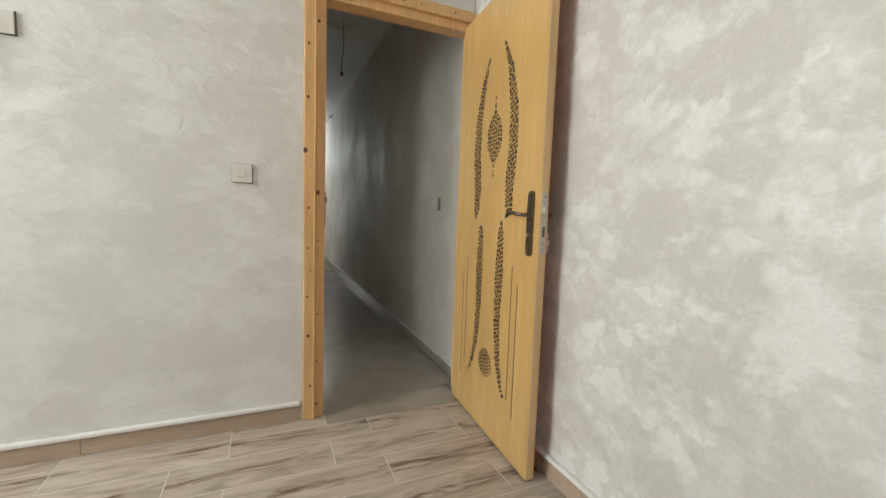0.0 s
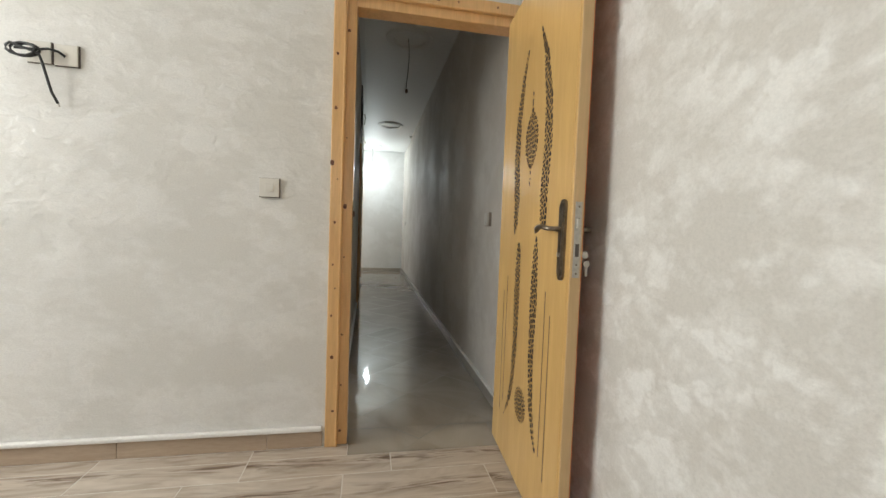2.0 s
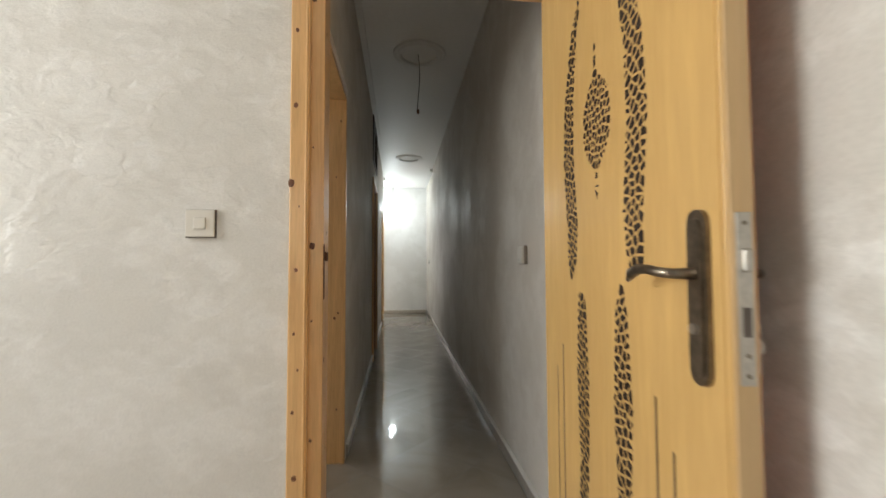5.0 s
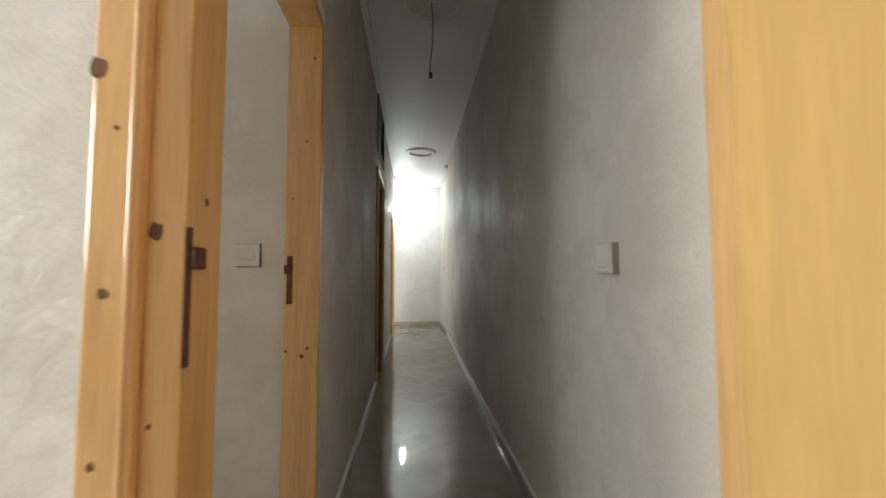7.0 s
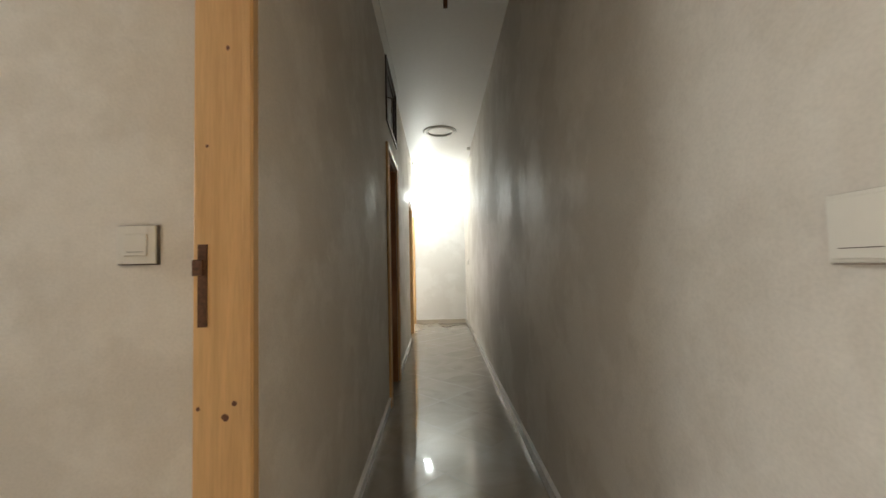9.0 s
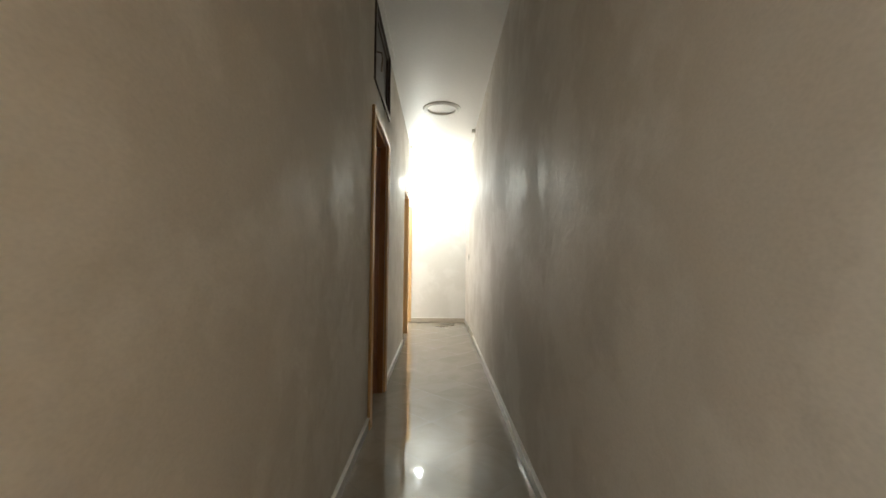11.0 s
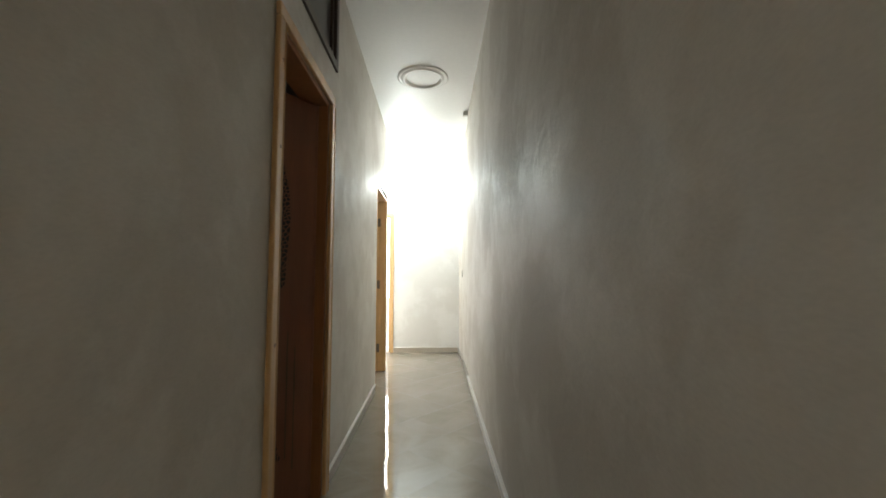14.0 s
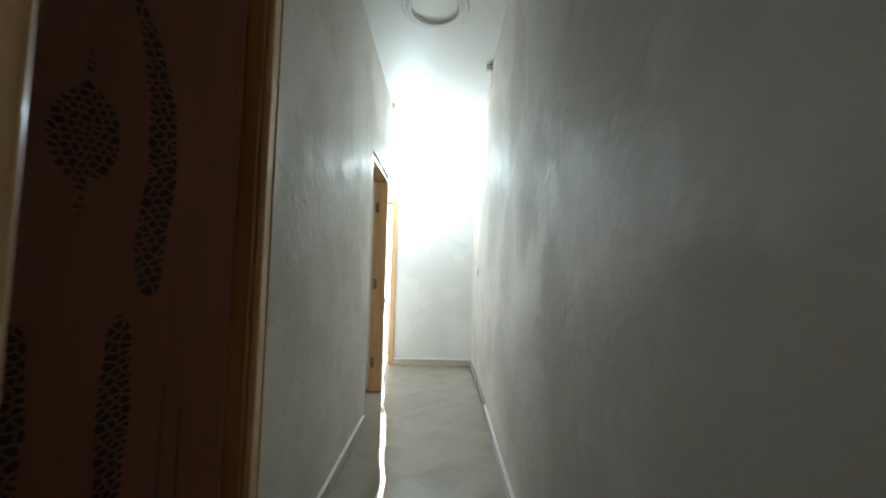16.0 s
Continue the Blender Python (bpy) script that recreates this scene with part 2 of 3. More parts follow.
M_KNOT = simple("pine_knot", (0.19, 0.07, 0.028), 0.45, 0, 300, 0.5)
M_CARVE = simple("dark_carved_fretwork", (0.035, 0.017, 0.006), 0.6, 0, 300, 0.5)
M_GROOVE = simple("routed_groove", (0.12, 0.07, 0.025), 0.6)
M_BRONZE = simple("dark_antique_bronze", (0.27, 0.225, 0.175), 0.3, 0.9, 60, 0.4)
M_STEEL = simple("brushed_steel", (0.55, 0.52, 0.47), 0.35, 0.9, 120, 0.2)
M_RUST = simple("rusty_strike_plate", (0.17, 0.075, 0.04), 0.55, 0.4, 150, 0.5)
M_SWITCH = simple("ivory_switch_plastic", (0.72, 0.69, 0.63), 0.3, 0, 40, 0.03, 0.0)
# dark tone for the switches' painted edge shade, markers, slot and wires
M_SWEDGE = simple("dark_switch_shade_and_marks", (0.11, 0.085, 0.07), 0.4)
# side of the deep switch, its shading put into the brown
M_SWSIDE = simple("shaded_switch_side", (0.36, 0.31, 0.265), 0.45)
M_BLACK = simple("black_cable_sheath", (0.02, 0.02, 0.022), 0.5)
M_SKIRT = wood("wood_look_skirting", (0.46, 0.36, 0.27), (0.3, 0.21, 0.14), 0.42, (1.2, 9, 9), 0.8)
M_SKIRTC = simple("cream_tile_skirting", (0.36, 0.325, 0.28), 0.3, 0, 12, 0.15, 0.02)
M_SKIRTE = simple("light_cream_skirting", (0.56, 0.50, 0.42), 0.2, 0, 12, 0.1, 0.02)
M_TOPLINE = simple("white_plaster_edge", (0.82, 0.80, 0.77), 0.6)
M_GROUT = simple("pale_grout", (0.74, 0.71, 0.66), 0.8, 0, 200, 0.2)
M_RIM = simple("rounded_tile_edge", (0.355, 0.315, 0.26), 0.12, 0, 60, 0.15, 0.02)
M_GROUTD = simple("worn_tile_joint", (0.24, 0.215, 0.175), 0.4, 0, 90, 0.25)
M_PLANK = plank_material()
M_TILE = marble_tile_material()
M_WHITEP = simple("white_wave_panel", (0.80, 0.81, 0.82), 0.5, 0, 40, 0.03)
M_WINF = simple("brown_window_frame", (0.075, 0.05, 0.035), 0.35, 0.0, 50, 0.2)
M_OUT = simple("white_balcony_render", (0.78, 0.74, 0.70), 0.8)
# opaque near-black pane that paints the unlit room behind the window
mg, ntg, bg = mat("unlit_interior_glass")
bg.inputs["Base Color"].default_value = (0.02, 0.016, 0.014, 1)
bg.inputs["Roughness"].default_value = 0.3
M_GLASS = mg
mb, ntb, bb = mat("lit_bulb")
bb.inputs["Emission Color"].default_value = (0.95, 0.98, 1.0, 1)
bb.inputs["Emission Strength"].default_value = 60.0
M_BULB = mb


# ---- mesh helpers ----
def part(name, bm, material, parent=None, label=""):
    me = bpy.data.meshes.new(name)
    bm.to_mesh(me)
    bm.free()
    me.materials.append(material)
    ob = new(name, me)
    if parent:
        ob.parent = parent
    if label:
        ob["label"] = label
    return ob


def holder(name, m, label, category, group="", kind=""):
    ob = new(name)
    ob.matrix_world = m
    return tagged(ob, label, category, group, kind)


def box(bm, x0, x1, y0, y1, z0, z1, bevel=0.0):
    vs = [bm.verts.new((x, y, z)) for x in (x0, x1) for y in (y0, y1) for z in (z0, z1)]
    fs = [bm.faces.new([vs[i] for i in q]) for q in ((0, 1, 3, 2), (4, 6, 7, 5), (0, 4, 5, 1), (2, 3, 7, 6), (0, 2, 6, 4), (1, 5, 7, 3))]
    if bevel:
        es = list({e for f in fs for e in f.edges})
        bmesh.ops.bevel(bm, geom=es, offset=bevel, segments=2, profile=0.5, affect="EDGES")
    return bm


def boxes(*rows, bevel=0.0):
    bm = bmesh.new()
    for r in rows:
        box(bm, *r, bevel=bevel)
    return bm


def tube(bm, pts, radius, sides=8):
    """A swept round rod through points; radius may be a list."""
    rings = []
    for i, p in enumerate(pts):
        p = Vector(p)
        a, b = Vector(pts[max(i - 1, 0)]), Vector(pts[min(i + 1, len(pts) - 1)])
        q = (b - a).to_track_quat("Z", "Y")
        r = radius[i] if isinstance(radius, (list, tuple)) else radius
        rings.append([bm.verts.new(p + q @ Vector((r * math.cos(k * math.tau / sides), r * math.sin(k * math.tau / sides), 0))) for k in range(sides)])
    for r0, r1 in zip(rings, rings[1:]):
        for k in range(sides):
            f = bm.faces.new((r0[k], r0[(k + 1) % sides], r1[(k + 1) % sides], r1[k]))
            f.smooth = True
    bm.faces.new(rings[0][::-1])
    bm.faces.new(rings[-1])
    return bm


def lathe(bm, profile, sides=32):
    """Turn (radius, z) pairs about the z axis."""
    rings = [[bm.verts.new((r * math.cos(k * math.tau / sides), r * math.sin(k * math.tau / sides), z)) for k in range(sides)] for r, z in profile]
    for r0, r1 in zip(rings, rings[1:]):
        for k in range(sides):
            f = bm.faces.new((r0[k], r0[(k + 1) % sides], r1[(k + 1) % sides], r1[k]))
            f.smooth = True
    return bm


def prism(bm, outline, y0, y1):
    """A flat outline of (x, z) pairs pushed from y0 to y1."""
    a = [bm.verts.new((x, y0, z)) for x, z in outline]
    b = [bm.verts.new((x, y1, z)) for x, z in outline]
    bm.faces.new(a)
    bm.faces.new(b[::-1])
    n = len(a)
    for i in range(n):
        bm.faces.new((a[i], b[i], b[(i + 1) % n], a[(i + 1) % n]))
    bmesh.ops.recalc_face_normals(bm, faces=bm.faces[:])
    return bm


def setting(name, bm, material, label, category="wall"):
    return tagged(part(name, bm, material), label, category, kind="structure")


def line(table, z):
    for (z0, a), (z1, b) in zip(table, table[1:]):
        if z1 <= z <= z0:
            return a + (b - a) * (z0 - z) / (z0 - z1)
    return None


# ---- the plan ----
ZC = 2.965            # corridor ceiling
XL = -0.925           # corridor, left wall
XR0, XR1 = -0.004, 0.042   # corridor, right wall at its two ends
YJ, YE = 6.33, 8.10   # corner in the right wall, end wall
XA, ZA = -0.056, 2.95  # first room: right wall, ceiling

# first room
setting("wall_door", boxes((-4.4, -0.975, 0, 0.10, 0, ZA), (-0.975, -0.062, 0, 0.10, 2.165, ZA)), M_WALLA, "pale pearl trowelled plaster wall around the pine doorway")
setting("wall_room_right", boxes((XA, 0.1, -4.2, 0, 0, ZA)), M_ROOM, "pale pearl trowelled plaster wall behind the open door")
setting("wall_room_left", boxes((-4.5, -4.4, -4.2, -1.65, 0, ZA), (-4.5, -4.4, -0.25, 0.10, 0, ZA), (-4.5, -4.4, -1.65, -0.25, 0, 1.2), (-4.5, -4.4, -1.65, -0.25, 2.6, ZA)), M_ROOM, "pale pearl plaster wall with an unseen window opening")
# window opening added for the fill lamp
setting("wall_room_back", boxes((-4.5, -2.7, -4.3, -4.2, 0, ZA), (-1.1, 0.1, -4.3, -4.2, 0, ZA), (-2.7, -1.1, -4.3, -4.2, 0, 0.95), (-2.7, -1.1, -4.3, -4.2, 2.25, ZA)), M_ROOM, "pale pearl plaster wall with an unseen window opening")
setting("ceiling_room", boxes((-4.5, 0.1, -4.3, 0.10, ZA, ZA + 0.1)), M_CEIL, "plain white painted room ceiling", "ceiling")

# corridor, right wall: a slightly skewed length, then a corner into the end part
bm = bmesh.new()
prof = [(XR0, 0.0), (XR1, YJ), (0.066, YJ + 0.02), (0.052, YE), (0.3, YE), (0.3, 0.0)]
lo = [bm.verts.new((x, y, 0)) for x, y in prof]
hi = [bm.verts.new((x, y, ZC + 0.05)) for x, y in prof]
for i in range(6):
    bm.faces.new((lo[i], lo[(i + 1) % 6], hi[(i + 1) % 6], hi[i]))
bm.faces.new(lo), bm.faces.new(hi)
bmesh.ops.recalc_face_normals(bm, faces=bm.faces[:])
setting("wall_corridor_right", bm, M_CORR, "long taupe semi-gloss plaster wall of the corridor")

# corridor, left wall with three door openings and a high window
T = 0.125
XB = XL - T
setting("wall_corridor_left", boxes(
    (XB, XL, 0.10, 0.118, 0, ZC), (XB, XL, 0.118, 1.03, 2.15, ZC),
    (XB, XL, 1.03, 3.42, 0, ZC), (XB, XL, 3.42, 4.15, 2.15, 2.36), (XB, XL, 4.15, 4.272, 0, 2.36), (XB, XL, 4.272, 6.06, 0, ZC),
    (XB, XL, 6.06, 6.95, 2.15, ZC), (XB, XL, 6.95, 7.0, 0, ZC)),
    M_CORR, "long taupe semi-gloss plaster wall with door openings")
setting("wall_end", boxes((-0.995, 0.3, YE, YE + 0.15, 0, ZC), (-1.9, -0.995, YE, YE + 0.15, 2.13, ZC), (-2.1, -1.9, YE, YE + 0.15, 0, ZC)), M_END, "cream plaster wall closing the corridor beside a doorway")
setting("wall_hall_left", boxes((-2.1, -2.0, 7.1, YE, 0, ZC), (-2.1, XB, 7.001, 7.1, 0, ZC)), M_END, "cream plaster wall of the end hall")
setting("ceiling_corridor", boxes((-2.1, 0.3, 0.10, YE + 0.15, ZC, ZC + 0.1)), M_CEIL, "white painted plaster corridor ceiling", "ceiling")
setting("cornice", boxes((XL, XL + 0.045, 0.10, 4.27, ZC - 0.045, ZC)), M_CEIL, "narrow white plaster cornice under the ceiling", "cornice")

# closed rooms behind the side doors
setting("wall_bathroom", boxes((-2.6, -2.5, 3.0, 4.9, 0, ZC), (-2.5, XB, 3.0, 3.1, 0, ZC), (-2.5, XB, 4.8, 4.9, 0, ZC)), M_BATH, "plain plaster walls of the unlit bathroom, darkness put into the colour")
setting("ceiling_bathroom", boxes((-2.6, XB, 3.0, 4.9, ZC, ZC + 0.1)), M_BATH, "bathroom ceiling, its darkness put into the colour", "ceiling")
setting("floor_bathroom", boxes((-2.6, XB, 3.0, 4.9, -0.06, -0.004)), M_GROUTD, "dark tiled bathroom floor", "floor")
setting("wall_third_room", boxes((-3.0, -2.9, 5.4, 7.0, 0, ZC), (-2.9, XB, 5.3, 5.4, 0, ZC)), M_END, "plain plaster walls of a side room")
setting("ceiling_third_room", boxes((-3.0, XB, 5.3, 7.0, ZC, ZC + 0.1)), M_CEIL, "plain side room ceiling", "ceiling")
setting("floor_third_room", boxes((-3.0, XB, 5.3, 7.0, -0.06, -0.004)), M_GROUTD, "tiled side room floor", "floor")

# second room, seen through the first side opening
ZB = 3.2
setting("wall_second_room_near", boxes((-1.56, XB, 1.04, 3.0, 0, ZB)), M_CORR, "taupe plaster wall beside the pine door jamb")
setting("wall_second_room_left", boxes((-4.3, -4.2, 0.10, 0.4, 0, ZB), (-4.3, -4.2, 2.1, 3.2, 0, ZB), (-4.3, -4.2, 0.4, 2.1, 0, 1.0), (-4.3, -4.2, 0.4, 2.1, 2.5, ZB)), M_END, "plaster wall with a window opening")
setting("wall_second_room_front", boxes((-4.3, -3.7, 0.0, 0.10, 0, ZB), (-3.7, XB, 0.1002, 0.11, 0, ZB)), M_END, "plain plaster wall of the second room")
setting("ceiling_second_room", boxes((-4.3, XB, 0.0, 3.3, ZB, ZB + 0.1)), M_CEIL, "white painted ceiling of the second room", "ceiling")
bm = bmesh.new()
rows, cols = 150, 46
grid = []
for i in range(rows + 1):
    z = 0.02 + i * 3.0 / rows
    r = []
    for j in range(cols + 1):
        x = -4.2 + j * 2.62 / cols
        d = 0.016 * noise.noise(Vector((x * 1.1, 3.0, z * 9.0))) + 0.011 * noise.noise(Vector((x * 2.2, 7.0, z * 21.0))) + 0.004 * math.sin(z * 75 + 6 * noise.noise(Vector((x * 1.3, 0, z * 2))))
        r.append(bm.verts.new((x, 3.12 - 0.02 + d, z)))
    grid.append(r)
for i in range(rows):
    for j in range(cols):
        bm.faces.new((grid[i][j], grid[i][j + 1], grid[i + 1][j + 1], grid[i + 1][j])).smooth = True
box(bm, -4.2, -1.58, 3.14, 3.25, 0, ZB)
setting("wall_wave_panels", bm, M_WHITEP, "white wall panels with horizontal wave relief")

# outside the end doorway
setting("balcony_floor", boxes((-2.6, -0.4, YE + 0.15, 10.2, -0.1, -0.005)), M_OUT, "pale balcony floor outside the doorway", "floor")


mw, ntw, bw = mat("bright_outdoor_haze")
bw.inputs["Base Color"].default_value = (0.8, 0.8, 0.8, 1)
bw.inputs["Emission Color"].default_value = (1.0, 0.985, 0.96, 1)
bw.inputs["Emission Strength"].default_value = 3.5
setting("backdrop", boxes((-4.6, 1.0, 11.8, 11.9, -1.0, 5.0)), mw, "plain overexposed daylight beyond the balcony", "backdrop")


# ---- floors ----
def clip_poly(poly, x0, x1, y0, y1):
    for ax, lim, sign in ((0, x0, 1), (0, x1, -1), (1, y0, 1), (1, y1, -1)):
        out = []
        for p, q in zip(poly, poly[1:] + poly[:1]):
            a, b = sign * (p[ax] - lim), sign * (q[ax] - lim)
            if a >= 0:
                out.append(p)
            if (a >= 0) != (b >= 0):
                k = a / (a - b)
                out.append((p[0] + (q[0] - p[0]) * k, p[1] + (q[1] - p[1]) * k))
        poly = out
        if not poly:
            break
    return poly


floor_room = setting("floor_room", boxes((-4.5, 0.1, -4.3, -0.10, -0.08, -0.0009), (-4.5, -0.862, -0.10, 0.0, -0.08, -0.0009), (-0.108, 0.0, -0.10, 0.0, -0.08, -0.0009)), M_GROUT, "beige wood-look plank tile floor with pale joints", "floor")
floor_corridor = setting("floor_corridor", boxes((-0.862, -0.108, -0.10, 0.16, -0.08, -0.0068), (-1.06, -0.862, 0.0, 0.16, -0.08, -0.0068), (-0.108, 0.3, 0.0, 0.16, -0.08, -0.0068), (-1.06, 0.3, 0.16, 7.0, -0.08, -0.0068), (-2.1, 0.3, 7.0, YE + 0.15, -0.08, -0.0068)), M_GROUTD, "polished cream floor tiles laid on the diagonal", "floor")
floor_second = setting("floor_second_room", boxes((-4.3, -1.06, 0.13, 3.2, -0.08, -0.002)), M_GROUT, "pale wood-look plank tile floor", "floor")


# ---- doorways ----
def wood_frame(name, m, w, h, depth, label, front=True, back=True, cas=0.065, step=0.05, knots=(), stops=True, proud=0.022, lining=None):
    """A lined pine doorway. Local x runs across the clear opening (0..w), y through the wall (0..depth), z up."""
    f = holder(name, m, label, "door frame", kind="structure")
    o, s = step, proud
    part("jamb", boxes((-o, 0, 0.0, depth, 0, h + o), bevel=0.003), lining or M_PINE, f)
    part("jamb", boxes((w, w + o, 0.0, depth, 0, h + o), bevel=0.003), lining or M_PINE, f)
    part("head", boxes((0.0005, w - 0.0005, 0.0, depth, h, h + o), bevel=0.003), lining or M_PINE, f)
    for x0, x1 in ((0.0, 0.012), (w - 0.012, w)) if stops else ():
        part("stop", boxes((x0 + 0.0005, x1 - 0.0005, 0.05, depth - 0.004, 0, h - 0.0005), bevel=0.002), lining or M_PINE, f)
    for on, y0, y1, sgn in ((front, -s, -0.0005, -1), (back, depth + 0.0005, depth + s, 1)):
        if not on:
            continue
        for x0, x1 in ((-o - cas, -o + 0.006), (w + o - 0.006, w + o + cas)):
            part("casing", boxes((x0, x1, y0, y1, 0, h + o - 0.006), bevel=0.005), M_PINE, f)
            mid = (x0 + x1) / 2
            part("casing_bead", boxes((mid + 0.018, mid + 0.026, min(y0, y1) - (0.004 if sgn < 0 else -0.018), min(y0, y1) + (0.004 if sgn < 0 else 0.026), 0, h + o - 0.008), bevel=0.003), M_PINE, f)
        part("casing_head", boxes((-o - cas, w + o + cas, y0, y1, h + o - 0.005, h + o + cas), bevel=0.005), M_PINE, f)
    if knots:
        bm = bmesh.new()
        for x, y, z, r, ax in knots:
            n = 9
            ring = []
            for k in range(n):
                a = k * math.tau / n
                du, dv = r * math.cos(a) * random.uniform(0.75, 1.1), r * math.sin(a) * random.uniform(0.8, 1.3)
                ring.append(bm.verts.new((x + du, y, z + dv) if ax == "y" else (x, y + du, z + dv)))
            bm.faces.new(ring)
        part("knots", bm, M_KNOT, f, "dark round pine knots")
    return f


random.seed(4)
kn = [(-0.078 + 0.010 * random.uniform(-1, 1), -0.0232, z, r, "y") for z, r in ((1.88, .007), (1.63, .008), (1.096, .007), (0.894, .005), (0.648, .006), (0.446, .010), (0.18, .007), (0.78, .004), (1.3, .003))]
kn += [(-0.098, -0.0232, 1.376, .012, "y")]
kn += [(-0.035, -0.0008, z, r, "y") for z, r in ((2.0, .008), (1.174, .011), (0.93, .004), (0.55, .005), (0.3, .005), (1.5, .003), (0.07, .007))]
kn += [(x, -0.0232, 2.19, r, "y") for x, r in ((0.38, .010), (0.48, .005), (0.2, .004), (0.68, .006))]
kn += [(0.0008, y, z, r, "x") for y, z, r in ((0.03, 1.9, .006), (0.05, 1.22, .006), (0.02, 0.8, .008), (0.06, 0.5, .005))]
# the first doorway, between room and corridor
frame_1 = wood_frame("door_frame_1", pose(-0.870, 0.0, 0), 0.792, 2.115, 0.098, "knotty varnished pine door frame", back=False, stops=False, cas=0.055, knots=kn)
part("strike_plate", boxes((0.0005, 0.003, 0.001, 0.013, 1.0, 1.18)), M_RUST, frame_1, "worn metal strike plate")
part("strike_lip", boxes((0.003, 0.010, 0.006, 0.038, 1.125, 1.155), bevel=0.003), M_RUST, frame_1)
# the side opening to the second room: its frame stands in the corridor's left wall
kn2 = [(0.8512, y, z, r, "x") for y, z, r in ((0.06, 0.811, .008), (0.04, 0.84, .006), (0.117, 0.83, .005), (0.1, 1.40, .004), (0.055, 1.62, .005), (0.045, 0.3, .006), (0.03, 1.95, .006))]
frame_2 = wood_frame("door_frame_2", pose(XL, 0.148, 0, 0, 0, 90), 0.852, 2.075, T + 0.005, "knotty varnished pine door frame without its leaf", front=False, stops=False, back=False, cas=0.02, step=0.028, knots=kn2)
part("edge_bead", boxes((0.848, 0.8515, 0.003, 0.022, 0, 2.07), bevel=0.0015), M_PINE, frame_2)
part("strike_plate", boxes((0.8485, 0.8515, 0.098, 0.118, 1.004, 1.183)), M_RUST, frame_2, "rusty metal strike plate")
part("strike_lip", boxes((0.842, 0.849, 0.104, 0.128, 1.115, 1.15), bevel=0.003), M_RUST, frame_2)
kn3 = [(-0.05, -0.0232, z, .007, "y") for z in (0.35, 1.62, 1.95, 0.9)]
frame_3 = wood_frame("door_frame_3", pose(XL, 3.45, 0, 0, 0, 90), 0.662, 2.085, T + 0.005, "varnished pine frame of the bathroom door, its lining's shade put into the colour", lining=M_SHADELINE, back=False, cas=0.05, step=0.03, knots=kn3)
frame_4 = wood_frame("door_frame_4", pose(XL, 6.085, 0, 0, 0, 90), 0.84, 2.085, T + 0.005, "varnished pine frame of a side doorway", front=False, back=False, cas=0.03, step=0.03)
for z in (0.28, 1.05, 1.82):
    part("hinge", boxes((0.824, 0.8275, 0.075, 0.11, z - 0.05, z + 0.05), bevel=0.001), M_BRONZE, frame_4, "dark steel hinge")
part("strike_plate", boxes((0.648, 0.650, 0.06, 0.075, 0.98, 1.16)), M_RUST, frame_3)
frame_5 = wood_frame("door_frame_5", pose(-1.87, YE, 0), 0.86, 2.06, 0.155, "varnished pine frame of the end doorway", back=False, cas=0.045, step=0.02)


# ---- carved door leaf ----
UP_OUT = [(1.90, .056), (1.75, .155), (1.57, .212), (1.4, .225), (1.22, .203), (1.12, .20), (1.065, .18)]
UP_IN = [(1.90, .050), (1.75, .105), (1.57, .140), (1.4, .145), (1.22, .123), (1.12, .135), (1.065, .175)]
LO_OUT = [(1.075, .115), (1.0, .135), (0.82, .146), (0.58, .133), (0.41, .150), (0.3, .185), (0.215, .235)]
LO_IN = [(1.075, .105), (1.0, .078), (0.82, .066), (0.58, .075), (0.41, .098), (0.3, .15), (0.215, .225)]
BODY = [(1.655, .001), (1.63, .011), (1.6, .006), (1.572, .014), (1.558, .030), (1.535, .054), (1.50, .072), (1.455, .078), (1.41, .072), (1.378, .054), (1.355, .030), (1.342, .012), (1.315, .006), (1.29, .011), (1.265, .001)]


def cells(bm, pts, inside, gap, reach):
    """Pierced fretwork: the cells round scattered points, cut back by half a gap, as low dark facets."""
    for i, (px, pz) in enumerate(pts):
        poly = [(px + reach * math.cos(k * math.tau / 8), pz + reach * math.sin(k * math.tau / 8)) for k in range(8)]
        for j, (qx, qz) in enumerate(pts):
            dx, dz = qx - px, qz - pz
            d = math.hypot(dx, dz)
            if i == j or d > 2.6 * reach or d < 1e-6:
                continue
            nx, nz, lim = dx / d, dz / d, d / 2 - gap / 2
            out = []
            for p, q in zip(poly, poly[1:] + poly[:1]):
                a = lim - ((p[0] - px) * nx + (p[1] - pz) * nz)
                b = lim - ((q[0] - px) * nx + (q[1] - pz) * nz)
                if a >= 0:
                    out.append(p)
                if (a >= 0) != (b >= 0):
                    f = a / (a - b)
                    out.append((p[0] + (q[0] - p[0]) * f, p[1] + (q[1] - p[1]) * f))
            poly = out
            if len(poly) < 3:
                break
        if len(poly) < 3:
            continue
        ring = []
        for x, z in poly:
            f = 1.0
            while f > 0 and not inside(px + (x - px) * f, pz + (z - pz) * f):
                f -= 0.1
            f = max(f, 0.1)
            ring.append(bm.verts.new((px + (x - px) * f, -0.0009, pz + (z - pz) * f)))
        bm.faces.new(ring)


def scatter(rnd, x0, x1, z0, z1, inside, dx, dz, lean=0.0):
    """A jittered brick-bond of points within an outline."""
    pts, row, z = [], 0, z1 - dz / 2
    while z > z0:
        x = x0 + (dx / 2 if row % 2 else 0)
        while x < x1:
            p = (x + rnd.uniform(-0.32, 0.32) * dx, z + rnd.uniform(-0.34, 0.34) * dz + lean * (x - x0))
            if inside(*p):
                pts.append(p)
            x += dx
        z -= dz
        row += 1
    return pts


